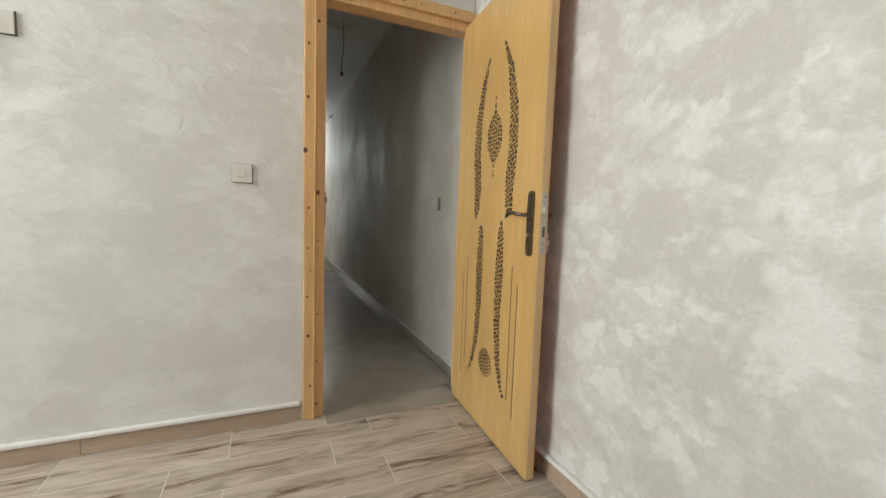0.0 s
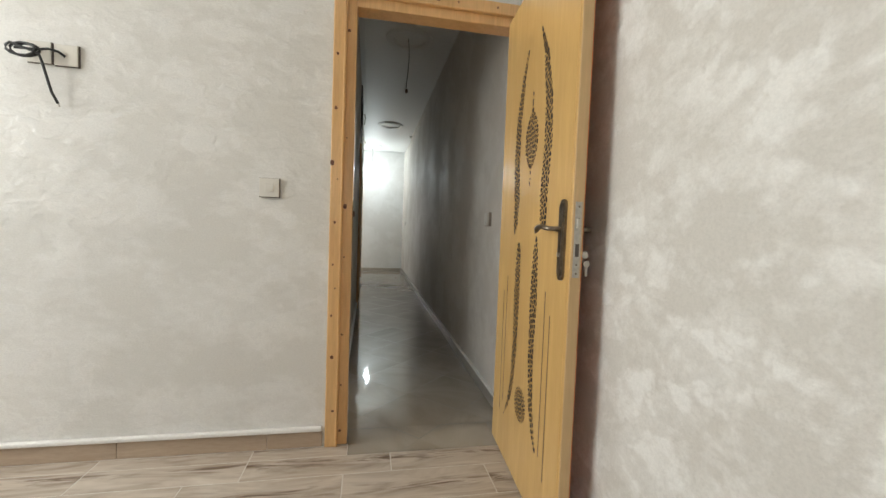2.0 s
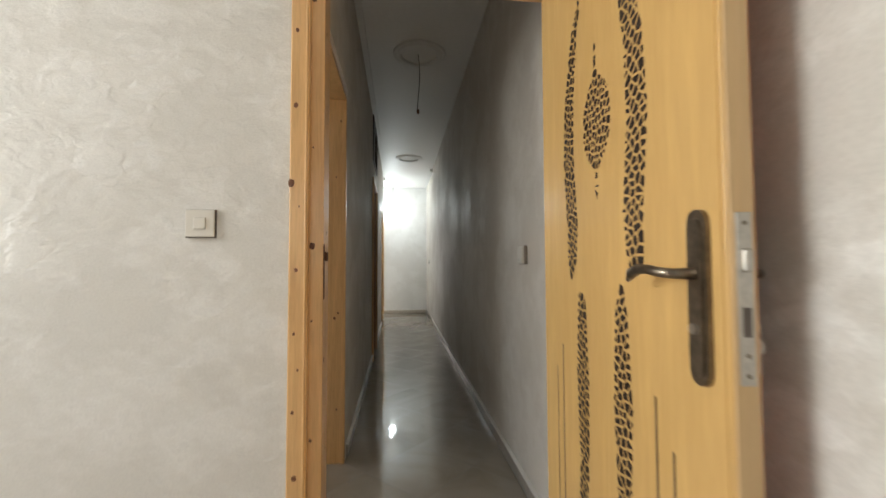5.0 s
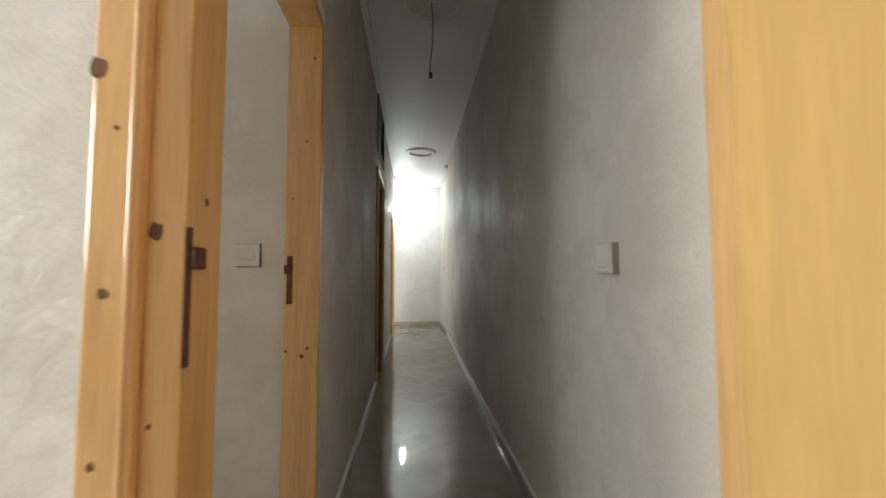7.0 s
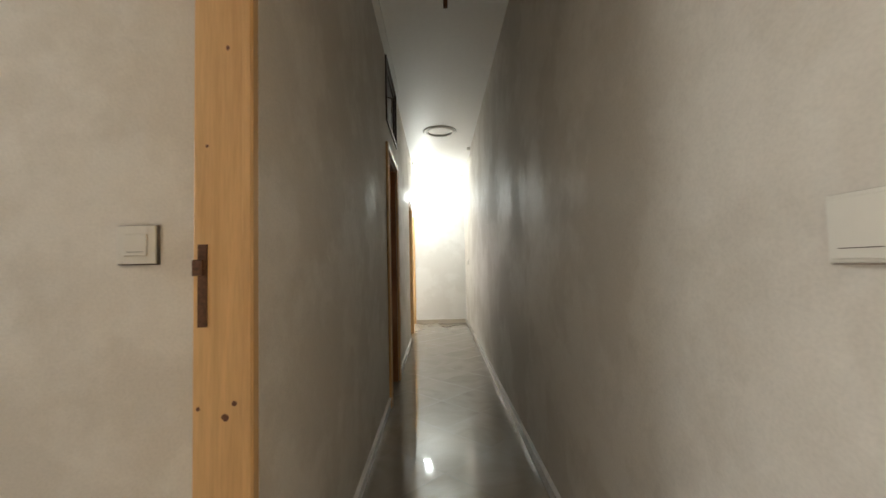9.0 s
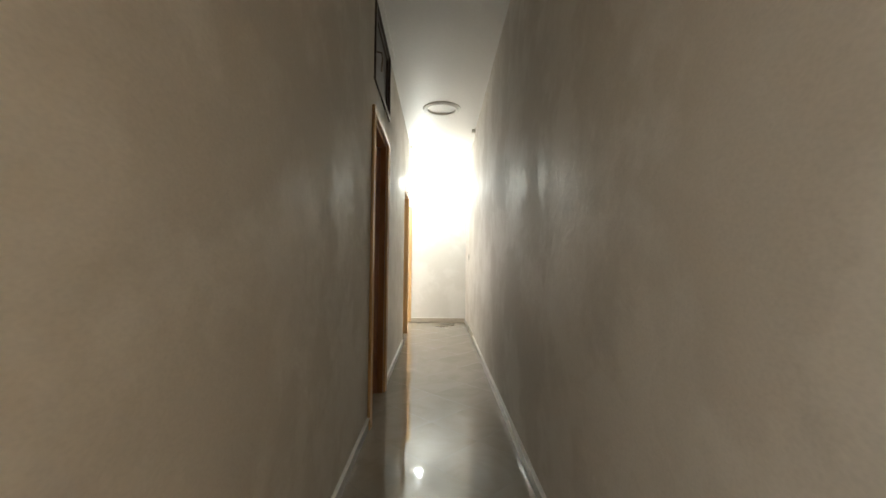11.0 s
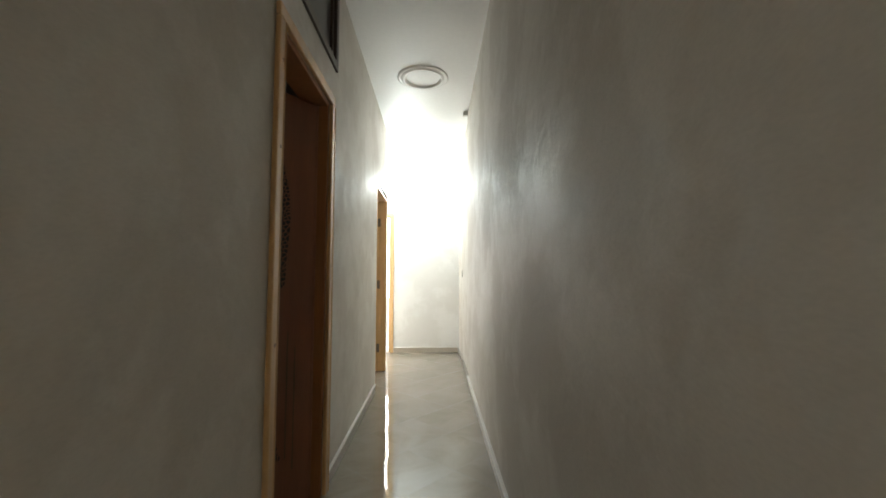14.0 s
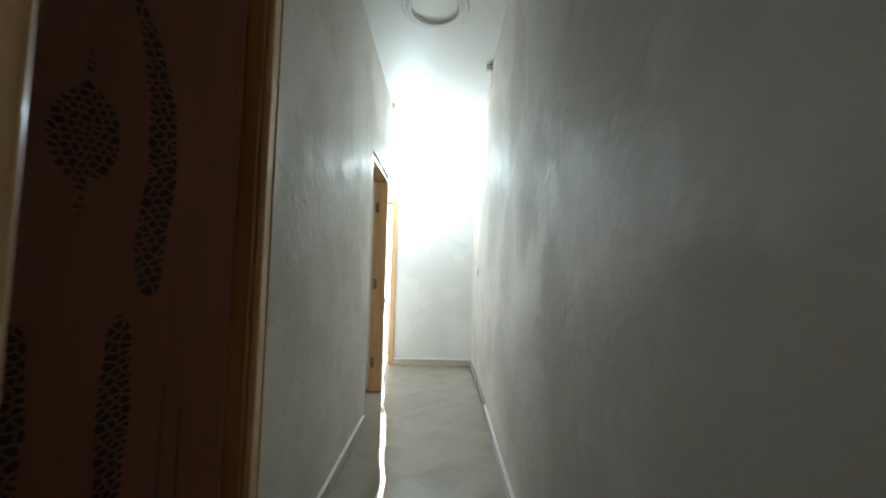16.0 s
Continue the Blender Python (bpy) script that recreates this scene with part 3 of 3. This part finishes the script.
def carved_leaf(name, m, width, height, face, label, edge, hardware=True):
    """Local x from the hinge edge, y into the leaf (0 is the carved face), z up."""
    rnd = random.Random(11)
    d = holder(name, m, label, "door")
    k = width / 0.842
    c = 0.43 * k
    bm = boxes((0, width - 0.004, 0, 0.04, 0.012, height), bevel=0.003)
    panel = part("panel", bm, face, d)
    part("lock_edge", boxes((width - 0.0038, width, 0.003, 0.037, 0.013, height - 0.001), bevel=0.001), edge, d, "pale bare timber edge")
    part("back_face", boxes((0.004, width - 0.006, 0.0405, 0.0425, 0.016, height - 0.004)), M_BOUNCEBACK, d, "red back of the leaf, unseen, toned to bounce warmth onto the wall")
    part("edge_bead", boxes((width - 0.017, width - 0.013, -0.0015, 0.001, 0.014, height - 0.004)), face, d)
    for side in (-1, 1):
        for inner, outer in ((UP_IN, UP_OUT), (LO_IN, LO_OUT)):
            top, bot = inner[0][0], inner[-1][0]

            def in_band(x, z, inner=inner, outer=outer, side=side):
                a, b = line(inner, z), line(outer, z)
                return a is not None and a <= side * (x - c) / k <= b

            ends = sorted((c + side * k * 0.04, c + side * k * 0.24))
            bm = bmesh.new()
            cells(bm, scatter(rnd, ends[0], ends[1], bot, top, in_band, 0.0215, 0.0195, 0.35 * side), in_band, 0.0052, 0.018)
            part("carved_band", bm, M_CARVE, d, "dark pierced fretwork band")

    def in_body(x, z):
        w = line(BODY, z)
        return w is not None and abs(x - c) / k <= w

    bm = bmesh.new()
    cells(bm, scatter(rnd, c - 0.09, c + 0.09, 1.265, 1.655, in_body, 0.0180, 0.0185), in_body, 0.0055, 0.016)
    part("medallion", bm, M_CARVE, d, "dark pierced lantern medallion")

    def in_round(x, z):
        return math.hypot((x - c) / k, z - 0.36) <= 0.072

    pts = [(c, 0.36)]
    for r, n in ((0.019, 6), (0.037, 12), (0.053, 18), (0.066, 26)):
        pts += [(c + k * r * math.cos(i * math.tau / n + r * 20), 0.36 + r * math.sin(i * math.tau / n + r * 20)) for i in range(n)]
    bm = bmesh.new()
    cells(bm, pts, in_round, 0.0052, 0.0125)
    part("rosette", bm, M_CARVE, d, "round pierced rosette")
    for off, z0, z1 in ((-0.256, 0.268, 0.872), (-0.306, 0.204, 0.795), (0.226, 0.268, 0.872), (0.276, 0.204, 0.795)):
        u = c + k * off
        part("groove", boxes((u - 0.0028, u + 0.0028, -0.0008, 0.001, z0, z1)), M_GROOVE, d)
    if not hardware:
        return d
    u = width - 0.056
    for sgn, y0 in ((-1, 0.0), (1, 0.043)):
        bm = bmesh.new()
        outline = []
        for i in range(17):
            t = math.pi * i / 16
            outline.append((u + 0.021 * math.cos(t), 1.165 + 0.026 * math.sin(t) ** 0.8))
        for i in range(17):
            t = math.pi + math.pi * i / 16
            outline.append((u + 0.021 * math.cos(t), 0.955 - 0.026 * abs(math.sin(t)) ** 0.8))
        prism(bm, outline, y0 + sgn * 0.0005, y0 + sgn * 0.008)
        inner = [(u + (x - u) * 0.68, 1.06 + (z - 1.06) * 0.9) for x, z in outline]
        prism(bm, inner, y0 + sgn * 0.007, y0 + sgn * 0.013)
        plate = part("back_plate", bm, M_BRONZE, d, "dark bronze handle plate")
        bm = bmesh.new()
        pts = [(u, y0 + sgn * 0.012, 1.095), (u, y0 + sgn * 0.045, 1.095), (u - 0.018, y0 + sgn * 0.054, 1.097), (u - 0.05, y0 + sgn * 0.055, 1.101), (u - 0.08, y0 + sgn * 0.054, 1.101), (u - 0.105, y0 + sgn * 0.052, 1.094), (u - 0.122, y0 + sgn * 0.05, 1.081)]
        tube(bm, pts, [0.009, 0.008, 0.008, 0.008, 0.009, 0.010, 0.004], 10)
        part("lever", bm, M_BRONZE, plate, "curved bronze lever handle")
        bm = bmesh.new()
        bmesh.ops.create_cone(bm, cap_ends=True, segments=16, radius1=0.008, radius2=0.008, depth=0.008, matrix=pose(u, y0 + sgn * 0.014, 1.013, 90))
        part("lock_cylinder", bm, M_STEEL, plate)
    part("lock_face", boxes((width - 0.001, width + 0.002, 0.009, 0.031, 0.945, 1.18), bevel=0.0006), M_STEEL, d, "steel lock faceplate")
    part("latch", boxes((width + 0.001, width + 0.011, 0.013, 0.026, 1.098, 1.13), bevel=0.003), M_STEEL, d)
    part("bolt_slot", boxes((width + 0.0015, width + 0.0028, 0.014, 0.026, 1.01, 1.05)), M_SWEDGE, d)
    for z in (0.958, 0.985, 1.165):
        bm = bmesh.new()
        bmesh.ops.create_cone(bm, cap_ends=True, segments=10, radius1=0.0032, radius2=0.0032, depth=0.002, matrix=pose(width + 0.0025, 0.02, z, 0, 90))
        part("screw", bm, M_BRONZE, d)
    # two keys hang in the lock on the far side
    bm = bmesh.new()
    bmesh.ops.create_cone(bm, cap_ends=True, segments=18, radius1=0.012, radius2=0.012, depth=0.003, matrix=pose(u, 0.075, 1.013, 0, 90))
    box(bm, u - 0.0012, u + 0.0012, 0.052, 0.066, 1.009, 1.017)
    part("key", bm, M_STEEL, d, "steel key in the lock")
    bm = bmesh.new()
    bmesh.ops.create_cone(bm, cap_ends=True, segments=18, radius1=0.011, radius2=0.011, depth=0.003, matrix=pose(u + 0.004, 0.080, 0.985, 0, 90))
    box(bm, u + 0.0028, u + 0.0052, 0.076, 0.084, 0.945, 0.977)
    part("key", bm, M_STEEL, d, "spare steel key on the ring")
    bm = bmesh.new()
    tube(bm, [(u + 0.002, 0.076 + 0.011 * math.cos(i * math.tau / 14), 1.0 + 0.011 * math.sin(i * math.tau / 14)) for i in range(15)], 0.0009, 6)
    part("key_ring", bm, M_STEEL, d)
    return d


turn_1 = math.degrees(math.atan2(-0.9976, -0.069))
carved_leaf("room_door", pose(-0.1208, -0.006, 0, 0, 0, turn_1), 0.842, 2.125, M_LEAF, "golden lacquered wooden door with dark carved bands, standing open", M_EDGE)
carved_leaf("bathroom_door", pose(-0.965 - 0.71 * 0.588, 4.085 - 0.71 * 0.809, 0, 0, 0, 54), 0.71, 2.07, M_SHADELEAF, "carved wooden door standing half open, its shade put into the red-brown", M_SHADELEAF, hardware=False)

# ---- high window over the bathroom door ----
win = holder("high_window", pose(XL, 3.42, 2.36, 0, 0, 90), "dark brown framed window above the bathroom door", "window", kind="structure")
W, H = 0.85, 0.602
part("window_frame", boxes((0, W, -0.014, 0.06, 0, 0.045), (0, W, -0.014, 0.06, H - 0.045, H), (0, 0.045, -0.014, 0.06, 0.046, H - 0.046), (W - 0.045, W, -0.014, 0.06, 0.046, H - 0.046)), M_WINF, win)
part("sash", boxes((0.05, W - 0.05, 0.004, 0.04, 0.05, 0.085), (0.05, W - 0.05, 0.004, 0.04, H - 0.085, H - 0.05), (0.05, 0.085, 0.004, 0.04, 0.086, H - 0.086), (W - 0.085, W - 0.05, 0.004, 0.04, 0.086, H - 0.086)), M_WINF, win)
part("pane", boxes((0.084, W - 0.084, 0.018, 0.024, 0.084, H - 0.084)), M_GLASS, win, "opaque pane, the unlit room behind put into its colour")
bm = bmesh.new()
tube(bm, [(0.02, -0.014, 0.20), (0.02, -0.05, 0.19), (0.018, -0.055, 0.15), (0.014, -0.05, 0.06)], 0.006, 8)
part("window_handle", bm, M_BRONZE, win, "dark metal stay handle")


# ---- switches and sockets ----
def switch(name, m, label, size=0.087, rocker=(0.034, 0.040), bars=1, deep=0.0):
    """Local x to the right, y into the wall, z up, from the plate's middle."""
    s = holder(name, m, label, "light switch")
    h = size / 2
    # rim wider to the right and bottom, a painted shadow of the plate
    part("shade_rim", boxes((-h - 0.001, h + 0.0022, -0.006 - deep, -0.0003, -h - 0.0018, h + 0.001)), M_SWSIDE if deep else M_SWEDGE, s, "dark rim that paints the plate's shaded edge")
    part("plate", boxes((-h, h - 0.001, -0.012 - deep, -0.0062 - deep, -h + 0.001, h), bevel=0.002), M_SWITCH, s)
    if rocker:
        part("rocker", boxes((-rocker[0] / 2, rocker[0] / 2, -0.0165 - deep, -0.0115 - deep, -rocker[1] / 2, rocker[1] / 2), bevel=0.002), M_SWITCH, s)
        for i in range(bars):
            z = -rocker[1] * 0.32 + i * rocker[1] * 0.64
            part("marker", boxes((-rocker[0] * 0.35, rocker[0] * 0.35, -0.0172 - deep, -0.0166 - deep, z - 0.0006, z + 0.0006)), M_SWEDGE, s)
    return s


switch("light_switch", pose(-1.2465, 0, 1.244), "ivory light switch with a small square rocker on plaster", rocker=(0.036, 0.036), bars=0)
switch("light_switch", pose(-0.001, 0.584, 1.16, 0, 0, -90), "ivory two-gang light switch on the corridor wall", rocker=(0.074, 0.076), bars=1, deep=0.010)
switch("light_switch", pose(-1.198, 1.04, 1.187), "ivory light switch on taupe plaster beside the door jamb", rocker=(0.05, 0.05), bars=1)
switch("light_switch", pose(0.056, 7.42, 1.19, 0, 0, -90), "small ivory switch on the bright end wall", rocker=(0.036, 0.036), bars=0)

so = switch("wall_socket", pose(-2.053, 0, 1.748), "ivory blank socket plate with loose black cable", rocker=None)
so2 = switch("wall_socket", pose(-2.150, 0, 1.752), "ivory blank socket plate behind a coiled cable", rocker=None)
for s in (so, so2):
    s["category"] = "socket"
bm = bmesh.new()
coil = [(-2.055, -0.013, 1.742), (-2.075, -0.022, 1.757), (-2.105, -0.03, 1.762), (-2.135, -0.04, 1.752)]
for i in range(24):
    t = i * math.tau / 11 + 0.3
    coil.append((-2.172 - 0.048 * math.cos(t) - 0.0008 * i, -0.036 - 0.0008 * i, 1.745 + 0.026 * math.sin(t)))
coil += [(-2.128, -0.046, 1.735), (-2.118, -0.042, 1.70), (-2.108, -0.036, 1.65), (-2.095, -0.03, 1.59), (-2.078, -0.02, 1.545)]
tube(bm, coil, 0.0052, 8)
cable = part("loose_cable", bm, M_BLACK)
tagged(cable, "black electrical cable coiled out of a wall socket", "cable")
bm = bmesh.new()
tube(bm, [(-2.078, -0.020, 1.546), (-2.074, -0.017, 1.534)], 0.003, 6)
part("stripped_end", bm, M_STEEL, cable, "bare wire end")


# ---- ceiling roses, hanging wires, bulb ----
def ceiling_rose(m, label):
    bm = bmesh.new()
    lathe(bm, [(0.232, 0.0), (0.230, -0.007), (0.215, -0.013), (0.205, -0.008), (0.198, -0.008), (0.188, -0.017), (0.168, -0.018), (0.158, -0.009), (0.156, 0.0)], 56)
    ob = part("ceiling_rose", bm, M_CEIL)
    ob.matrix_world = m
    return tagged(ob, label, "ceiling rose", "plaster ceiling roses")


ceiling_rose(pose(-0.44, 2.09, ZC), "round white plaster ceiling rose around a hanging wire")
ceiling_rose(pose(-0.44, 5.50, ZC), "round white plaster ceiling rose without a lamp")
ceiling_rose(pose(-0.74, 7.49, ZC), "round white plaster ceiling rose above the lit bulb")


def twisted(x, y, z0, z1, name, label):
    bm = bmesh.new()
    for ph in (0, math.pi):
        pts = []
        for i in range(41):
            f = i / 40
            z = z0 + (z1 - z0) * f
            bend = 0.012 * math.sin(f * 4.1)
            pts.append((x + bend + 0.0022 * math.cos(f * 50 + ph), y + 0.0022 * math.sin(f * 50 + ph), z))
        tube(bm, pts, 0.0021, 6)
    w = part(name, bm, M_SWEDGE)
    return tagged(w, label, "wire")


w1 = twisted(-0.45, 2.09, ZC + 0.01, 2.47, "hanging_wire", "twisted pair of bare wires hanging from the ceiling rose")
bm = bmesh.new()
box(bm, -0.464, -0.442, 2.079, 2.101, 2.435, 2.472, 0.003)
part("terminal_block", bm, M_RUST, w1, "small brown terminal block")
w2 = twisted(-0.74, 7.47, ZC + 0.01, 2.52, "pendant_lamp", "bare lit bulb hanging on a wire")
w2["category"] = "pendant lamp"
bm = bmesh.new()
lathe(bm, [(0.0005, 0.06), (0.014, 0.06), (0.016, 0.0), (0.0005, 0.0)], 18)
hold = part("bulb_holder", bm, M_SWITCH, w2)
hold.location = (-0.73, 7.47, 2.47)
bm = bmesh.new()
lathe(bm, [(0.014, 0.0), (0.018, -0.015), (0.030, -0.04), (0.033, -0.058), (0.028, -0.078), (0.014, -0.09), (0.0005, -0.093)], 24)
bulb = part("bulb", bm, M_BULB, w2, "glowing bulb")
bulb.location = (-0.73, 7.47, 2.47)
bulb.visible_shadow = False

# small boxes high on the corridor walls
part_box = part("junction_box", boxes((XR1 - 0.055, XR1 - 0.003, 6.21, 6.26, 2.915, 2.963), bevel=0.006), M_SWITCH)
tagged(part_box, "small white plastic box under the corridor ceiling", "junction box")
part_box = part("junction_box", boxes((XL + 0.001, XL + 0.035, 7.02, 7.08, 2.90, 2.96), bevel=0.006), M_SWITCH)
tagged(part_box, "small white plastic box at the corridor wall's end", "junction box")

# balcony: parapet and turned white balusters in the light
def baluster(m):
    bm = bmesh.new()
    lathe(bm, [(0.05, 0.0), (0.05, 0.08), (0.03, 0.1), (0.045, 0.25), (0.055, 0.33), (0.03, 0.5), (0.025, 0.62), (0.045, 0.66), (0.045, 0.72)], 20)
    ob = part("baluster", bm, M_OUT)
    ob.matrix_world = m
    return tagged(ob, "white turned baluster of the balcony rail", "baluster", "balcony balusters")


b0 = baluster(pose(-1.10, 8.75, 0))
for x in (-1.24, -1.38, -1.52, -1.66, -1.80):
    copy_thing(b0, pose(x, 8.75, 0))
rail = part("balcony_rail", boxes((-2.0, -1.0, 8.69, 8.81, 0.72, 0.80), bevel=0.012), M_OUT)
tagged(rail, "white balcony handrail on turned balusters", "handrail")


# ---- skirting ----
def skirting(name, rows, material, label, cap=True):
    s = holder(name, pose(0, 0, 0), label, "skirting", kind="structure")
    for r in rows:
        part("skirting_tile", boxes(r, bevel=0.002), material, s)
    return s


HS = 0.080
rows = []
x = -4.4
while x < -0.99:
    x1 = min(x + 0.632, -0.987)
    rows.append((x + 0.001, x1 - 0.001, -0.011, -0.0005, 0, HS))
    x += 0.632
sk = skirting("baseboard_room", rows, M_SKIRT, "wood-look tile skirting with a white plaster top edge")
part("top_edge", boxes((-4.4, -0.987, -0.025, -0.0006, HS + 0.0005, HS + 0.022), bevel=0.006), M_TOPLINE, sk, "white plaster line")
rows = []
y = -4.2
while y < -0.02:
    rows.append((XA - 0.011, XA - 0.0005, y + 0.001, min(y + 0.632, -0.013) - 0.001, 0, HS))
    y += 0.632
sk = skirting("baseboard_room_right", rows, M_SKIRT, "wood-look tile skirting behind the door")
part("top_edge", boxes((XA - 0.022, XA - 0.0006, -4.2, -0.028, HS + 0.0005, HS + 0.02), bevel=0.005), M_TOPLINE, sk, "white plaster line")

HC = 0.075
rows = [(XL + 0.0005, XL + 0.011, a, b, 0, HC) for a, b in ((1.06, 1.46), (1.462, 1.86), (1.862, 2.26), (2.262, 2.66), (2.662, 3.06), (3.062, 3.368), (4.205, 4.66), (4.662, 5.06), (5.062, 5.46), (5.462, 5.86), (5.862, 6.01))]
sk = skirting("baseboard_corridor_left", rows, M_SKIRTC, "cream tile skirting along the corridor")
part("top_edge", boxes((XL + 0.0005, XL + 0.018, 1.06, 3.368, HC + 0.0005, HC + 0.009), (XL + 0.0005, XL + 0.018, 4.205, 6.01, HC + 0.0005, HC + 0.009)), M_TOPLINE, sk, "white plaster line")
sk = holder("baseboard_corridor_right", pose(XR0, 0.14, 0, 0, 0, -math.degrees(math.atan2(XR1 - XR0, YJ))), "cream tile skirting along the corridor", "skirting", kind="structure")
y = 0.0
while y < YJ - 0.2:
    part("skirting_tile", boxes((-0.012, -0.001, y, min(y + 0.4, YJ - 0.145) - 0.002, 0, HC), bevel=0.002), M_SKIRTC, sk)
    y += 0.4
part("top_edge", boxes((-0.019, -0.001, 0, YJ - 0.146, HC + 0.0005, HC + 0.009)), M_TOPLINE, sk, "white plaster line")
sk = skirting("baseboard_end", [(-0.94, -0.5, YE - 0.012, YE - 0.0005, 0, HC), (-0.498, 0.03, YE - 0.012, YE - 0.0005, 0, HC)], M_SKIRTE, "cream tile skirting below the end wall")
part("top_edge", boxes((-0.94, 0.03, YE - 0.018, YE - 0.0006, HC + 0.0005, HC + 0.009)), M_TOPLINE, sk, "white plaster line")
sk = skirting("baseboard_corner", [(0.043, 0.054, YJ + 0.03, 7.2, 0, HC), (0.037, 0.05, 7.202, YE - 0.015, 0, HC)], M_SKIRTC, "cream tile skirting past the wall corner")

# ---- floor pieces ----
def plank_mesh(l, w, name):
    bm = boxes((0.0022, l - 0.0022, 0.0022, w - 0.0022, -0.008, 0.0), bevel=0.0007)
    me = bpy.data.meshes.new(name)
    bm.to_mesh(me)
    bm.free()
    me.materials.append(M_PLANK)
    return me


PL, PW = 0.635, 0.206
shared = plank_mesh(PL, PW, "plank")


def lay_planks(parent, x0, x1, y0, y1, start):
    row = 0
    y = start
    while y > y0 + 0.01:
        off = -0.662 if row % 2 == 0 else -0.872
        k0 = int(math.floor((x0 - off) / PL))
        k1 = int(math.ceil((x1 - off) / PL))
        for k in range(k0, k1):
            a, b = max(off + k * PL, x0), min(off + (k + 1) * PL, x1)
            if b - a < 0.02:
                continue
            lo, hi = max(y - PW, y0), min(y, y1)
            if hi - lo < 0.01:
                continue
            full = abs(b - a - PL) < 1e-4 and abs(hi - lo - PW) < 1e-4
            o = new("plank", shared if full else plank_mesh(b - a, hi - lo, "plank"))
            o.parent = parent
            o.location = (a, lo, 0)
        y -= PW
        row += 1


lay_planks(floor_room, -4.4, XA - 0.011, -4.2, -0.10, -0.042)
lay_planks(floor_room, -4.4, -0.863, -0.10, -0.011, -0.011 + 0.117)
lay_planks(floor_room, -0.107, XA - 0.011, -0.10, -0.011, -0.011 + 0.117)
lay_planks(floor_second, -4.2, -1.605, 0.14, 3.09, 3.09)

DG = 0.585


def lay_tiles(x0, x1, y0, y1):
    i0, i1 = int((x0 + 0.505) / (DG / 2)) - 3, int((x1 + 0.505) / (DG / 2)) + 3
    j0, j1 = int((y0 - 2.349) / (DG / 2)) - 3, int((y1 - 2.349) / (DG / 2)) + 3
    h = DG / 2 - 0.0030
    for i in range(i0, i1):
        for j in range(j0, j1):
            if (i + j) % 2 == 0:
                continue
            cx, cy = -0.505 + i * DG / 2, 2.349 + j * DG / 2
            poly = clip_poly([(cx + h, cy), (cx, cy + h), (cx - h, cy), (cx, cy - h)], x0, x1, y0, y1)
            if len(poly) < 3:
                continue
            area = abs(sum(p[0] * q[1] - q[0] * p[1] for p, q in zip(poly, poly[1:] + poly[:1]))) / 2
            if area < 0.0008:
                continue
            bm = bmesh.new()
            top = [bm.verts.new((x - cx, y - cy, 0.0)) for x, y in poly]
            bm.faces.new(top)
            bmesh.ops.recalc_face_normals(bm, faces=bm.faces[:])
            if bm.faces[0].normal.z < 0:
                bm.faces[0].normal_flip()
            if area > 0.04:
                bmesh.ops.inset_region(bm, faces=bm.faces[:], thickness=0.006, depth=0.0)
                flat = max(bm.faces, key=lambda f: f.calc_area())
                bmesh.ops.inset_region(bm, faces=[flat], thickness=0.008, depth=0.0)
                flat = max(bm.faces, key=lambda f: f.calc_area())
                inner_ring = {v for v in flat.verts}
                rim = set(top)
                for v in bm.verts:
                    v.co.z = -0.0028 if v in rim else (0.0 if v in inner_ring else -0.0006)
                for f in bm.faces:
                    f.smooth = True
                    f.material_index = 0 if f is flat else 1
            me = bpy.data.meshes.new("tile")
            bm.to_mesh(me)
            bm.free()
            me.materials.append(M_TILE)
            me.materials.append(M_RIM)
            o = new("tile", me)
            o.parent = floor_corridor
            o.location = (cx, cy, 0)
            o.rotation_euler = (random.uniform(-0.0042, 0.0042), random.uniform(-0.0042, 0.0042), 0)


random.seed(7)
lay_tiles(-0.86, -0.11, -0.098, 0.145)
lay_tiles(XL - 0.12, 0.035, 0.147, 7.02)
lay_tiles(-1.95, 0.05, 7.022, YE - 0.002)
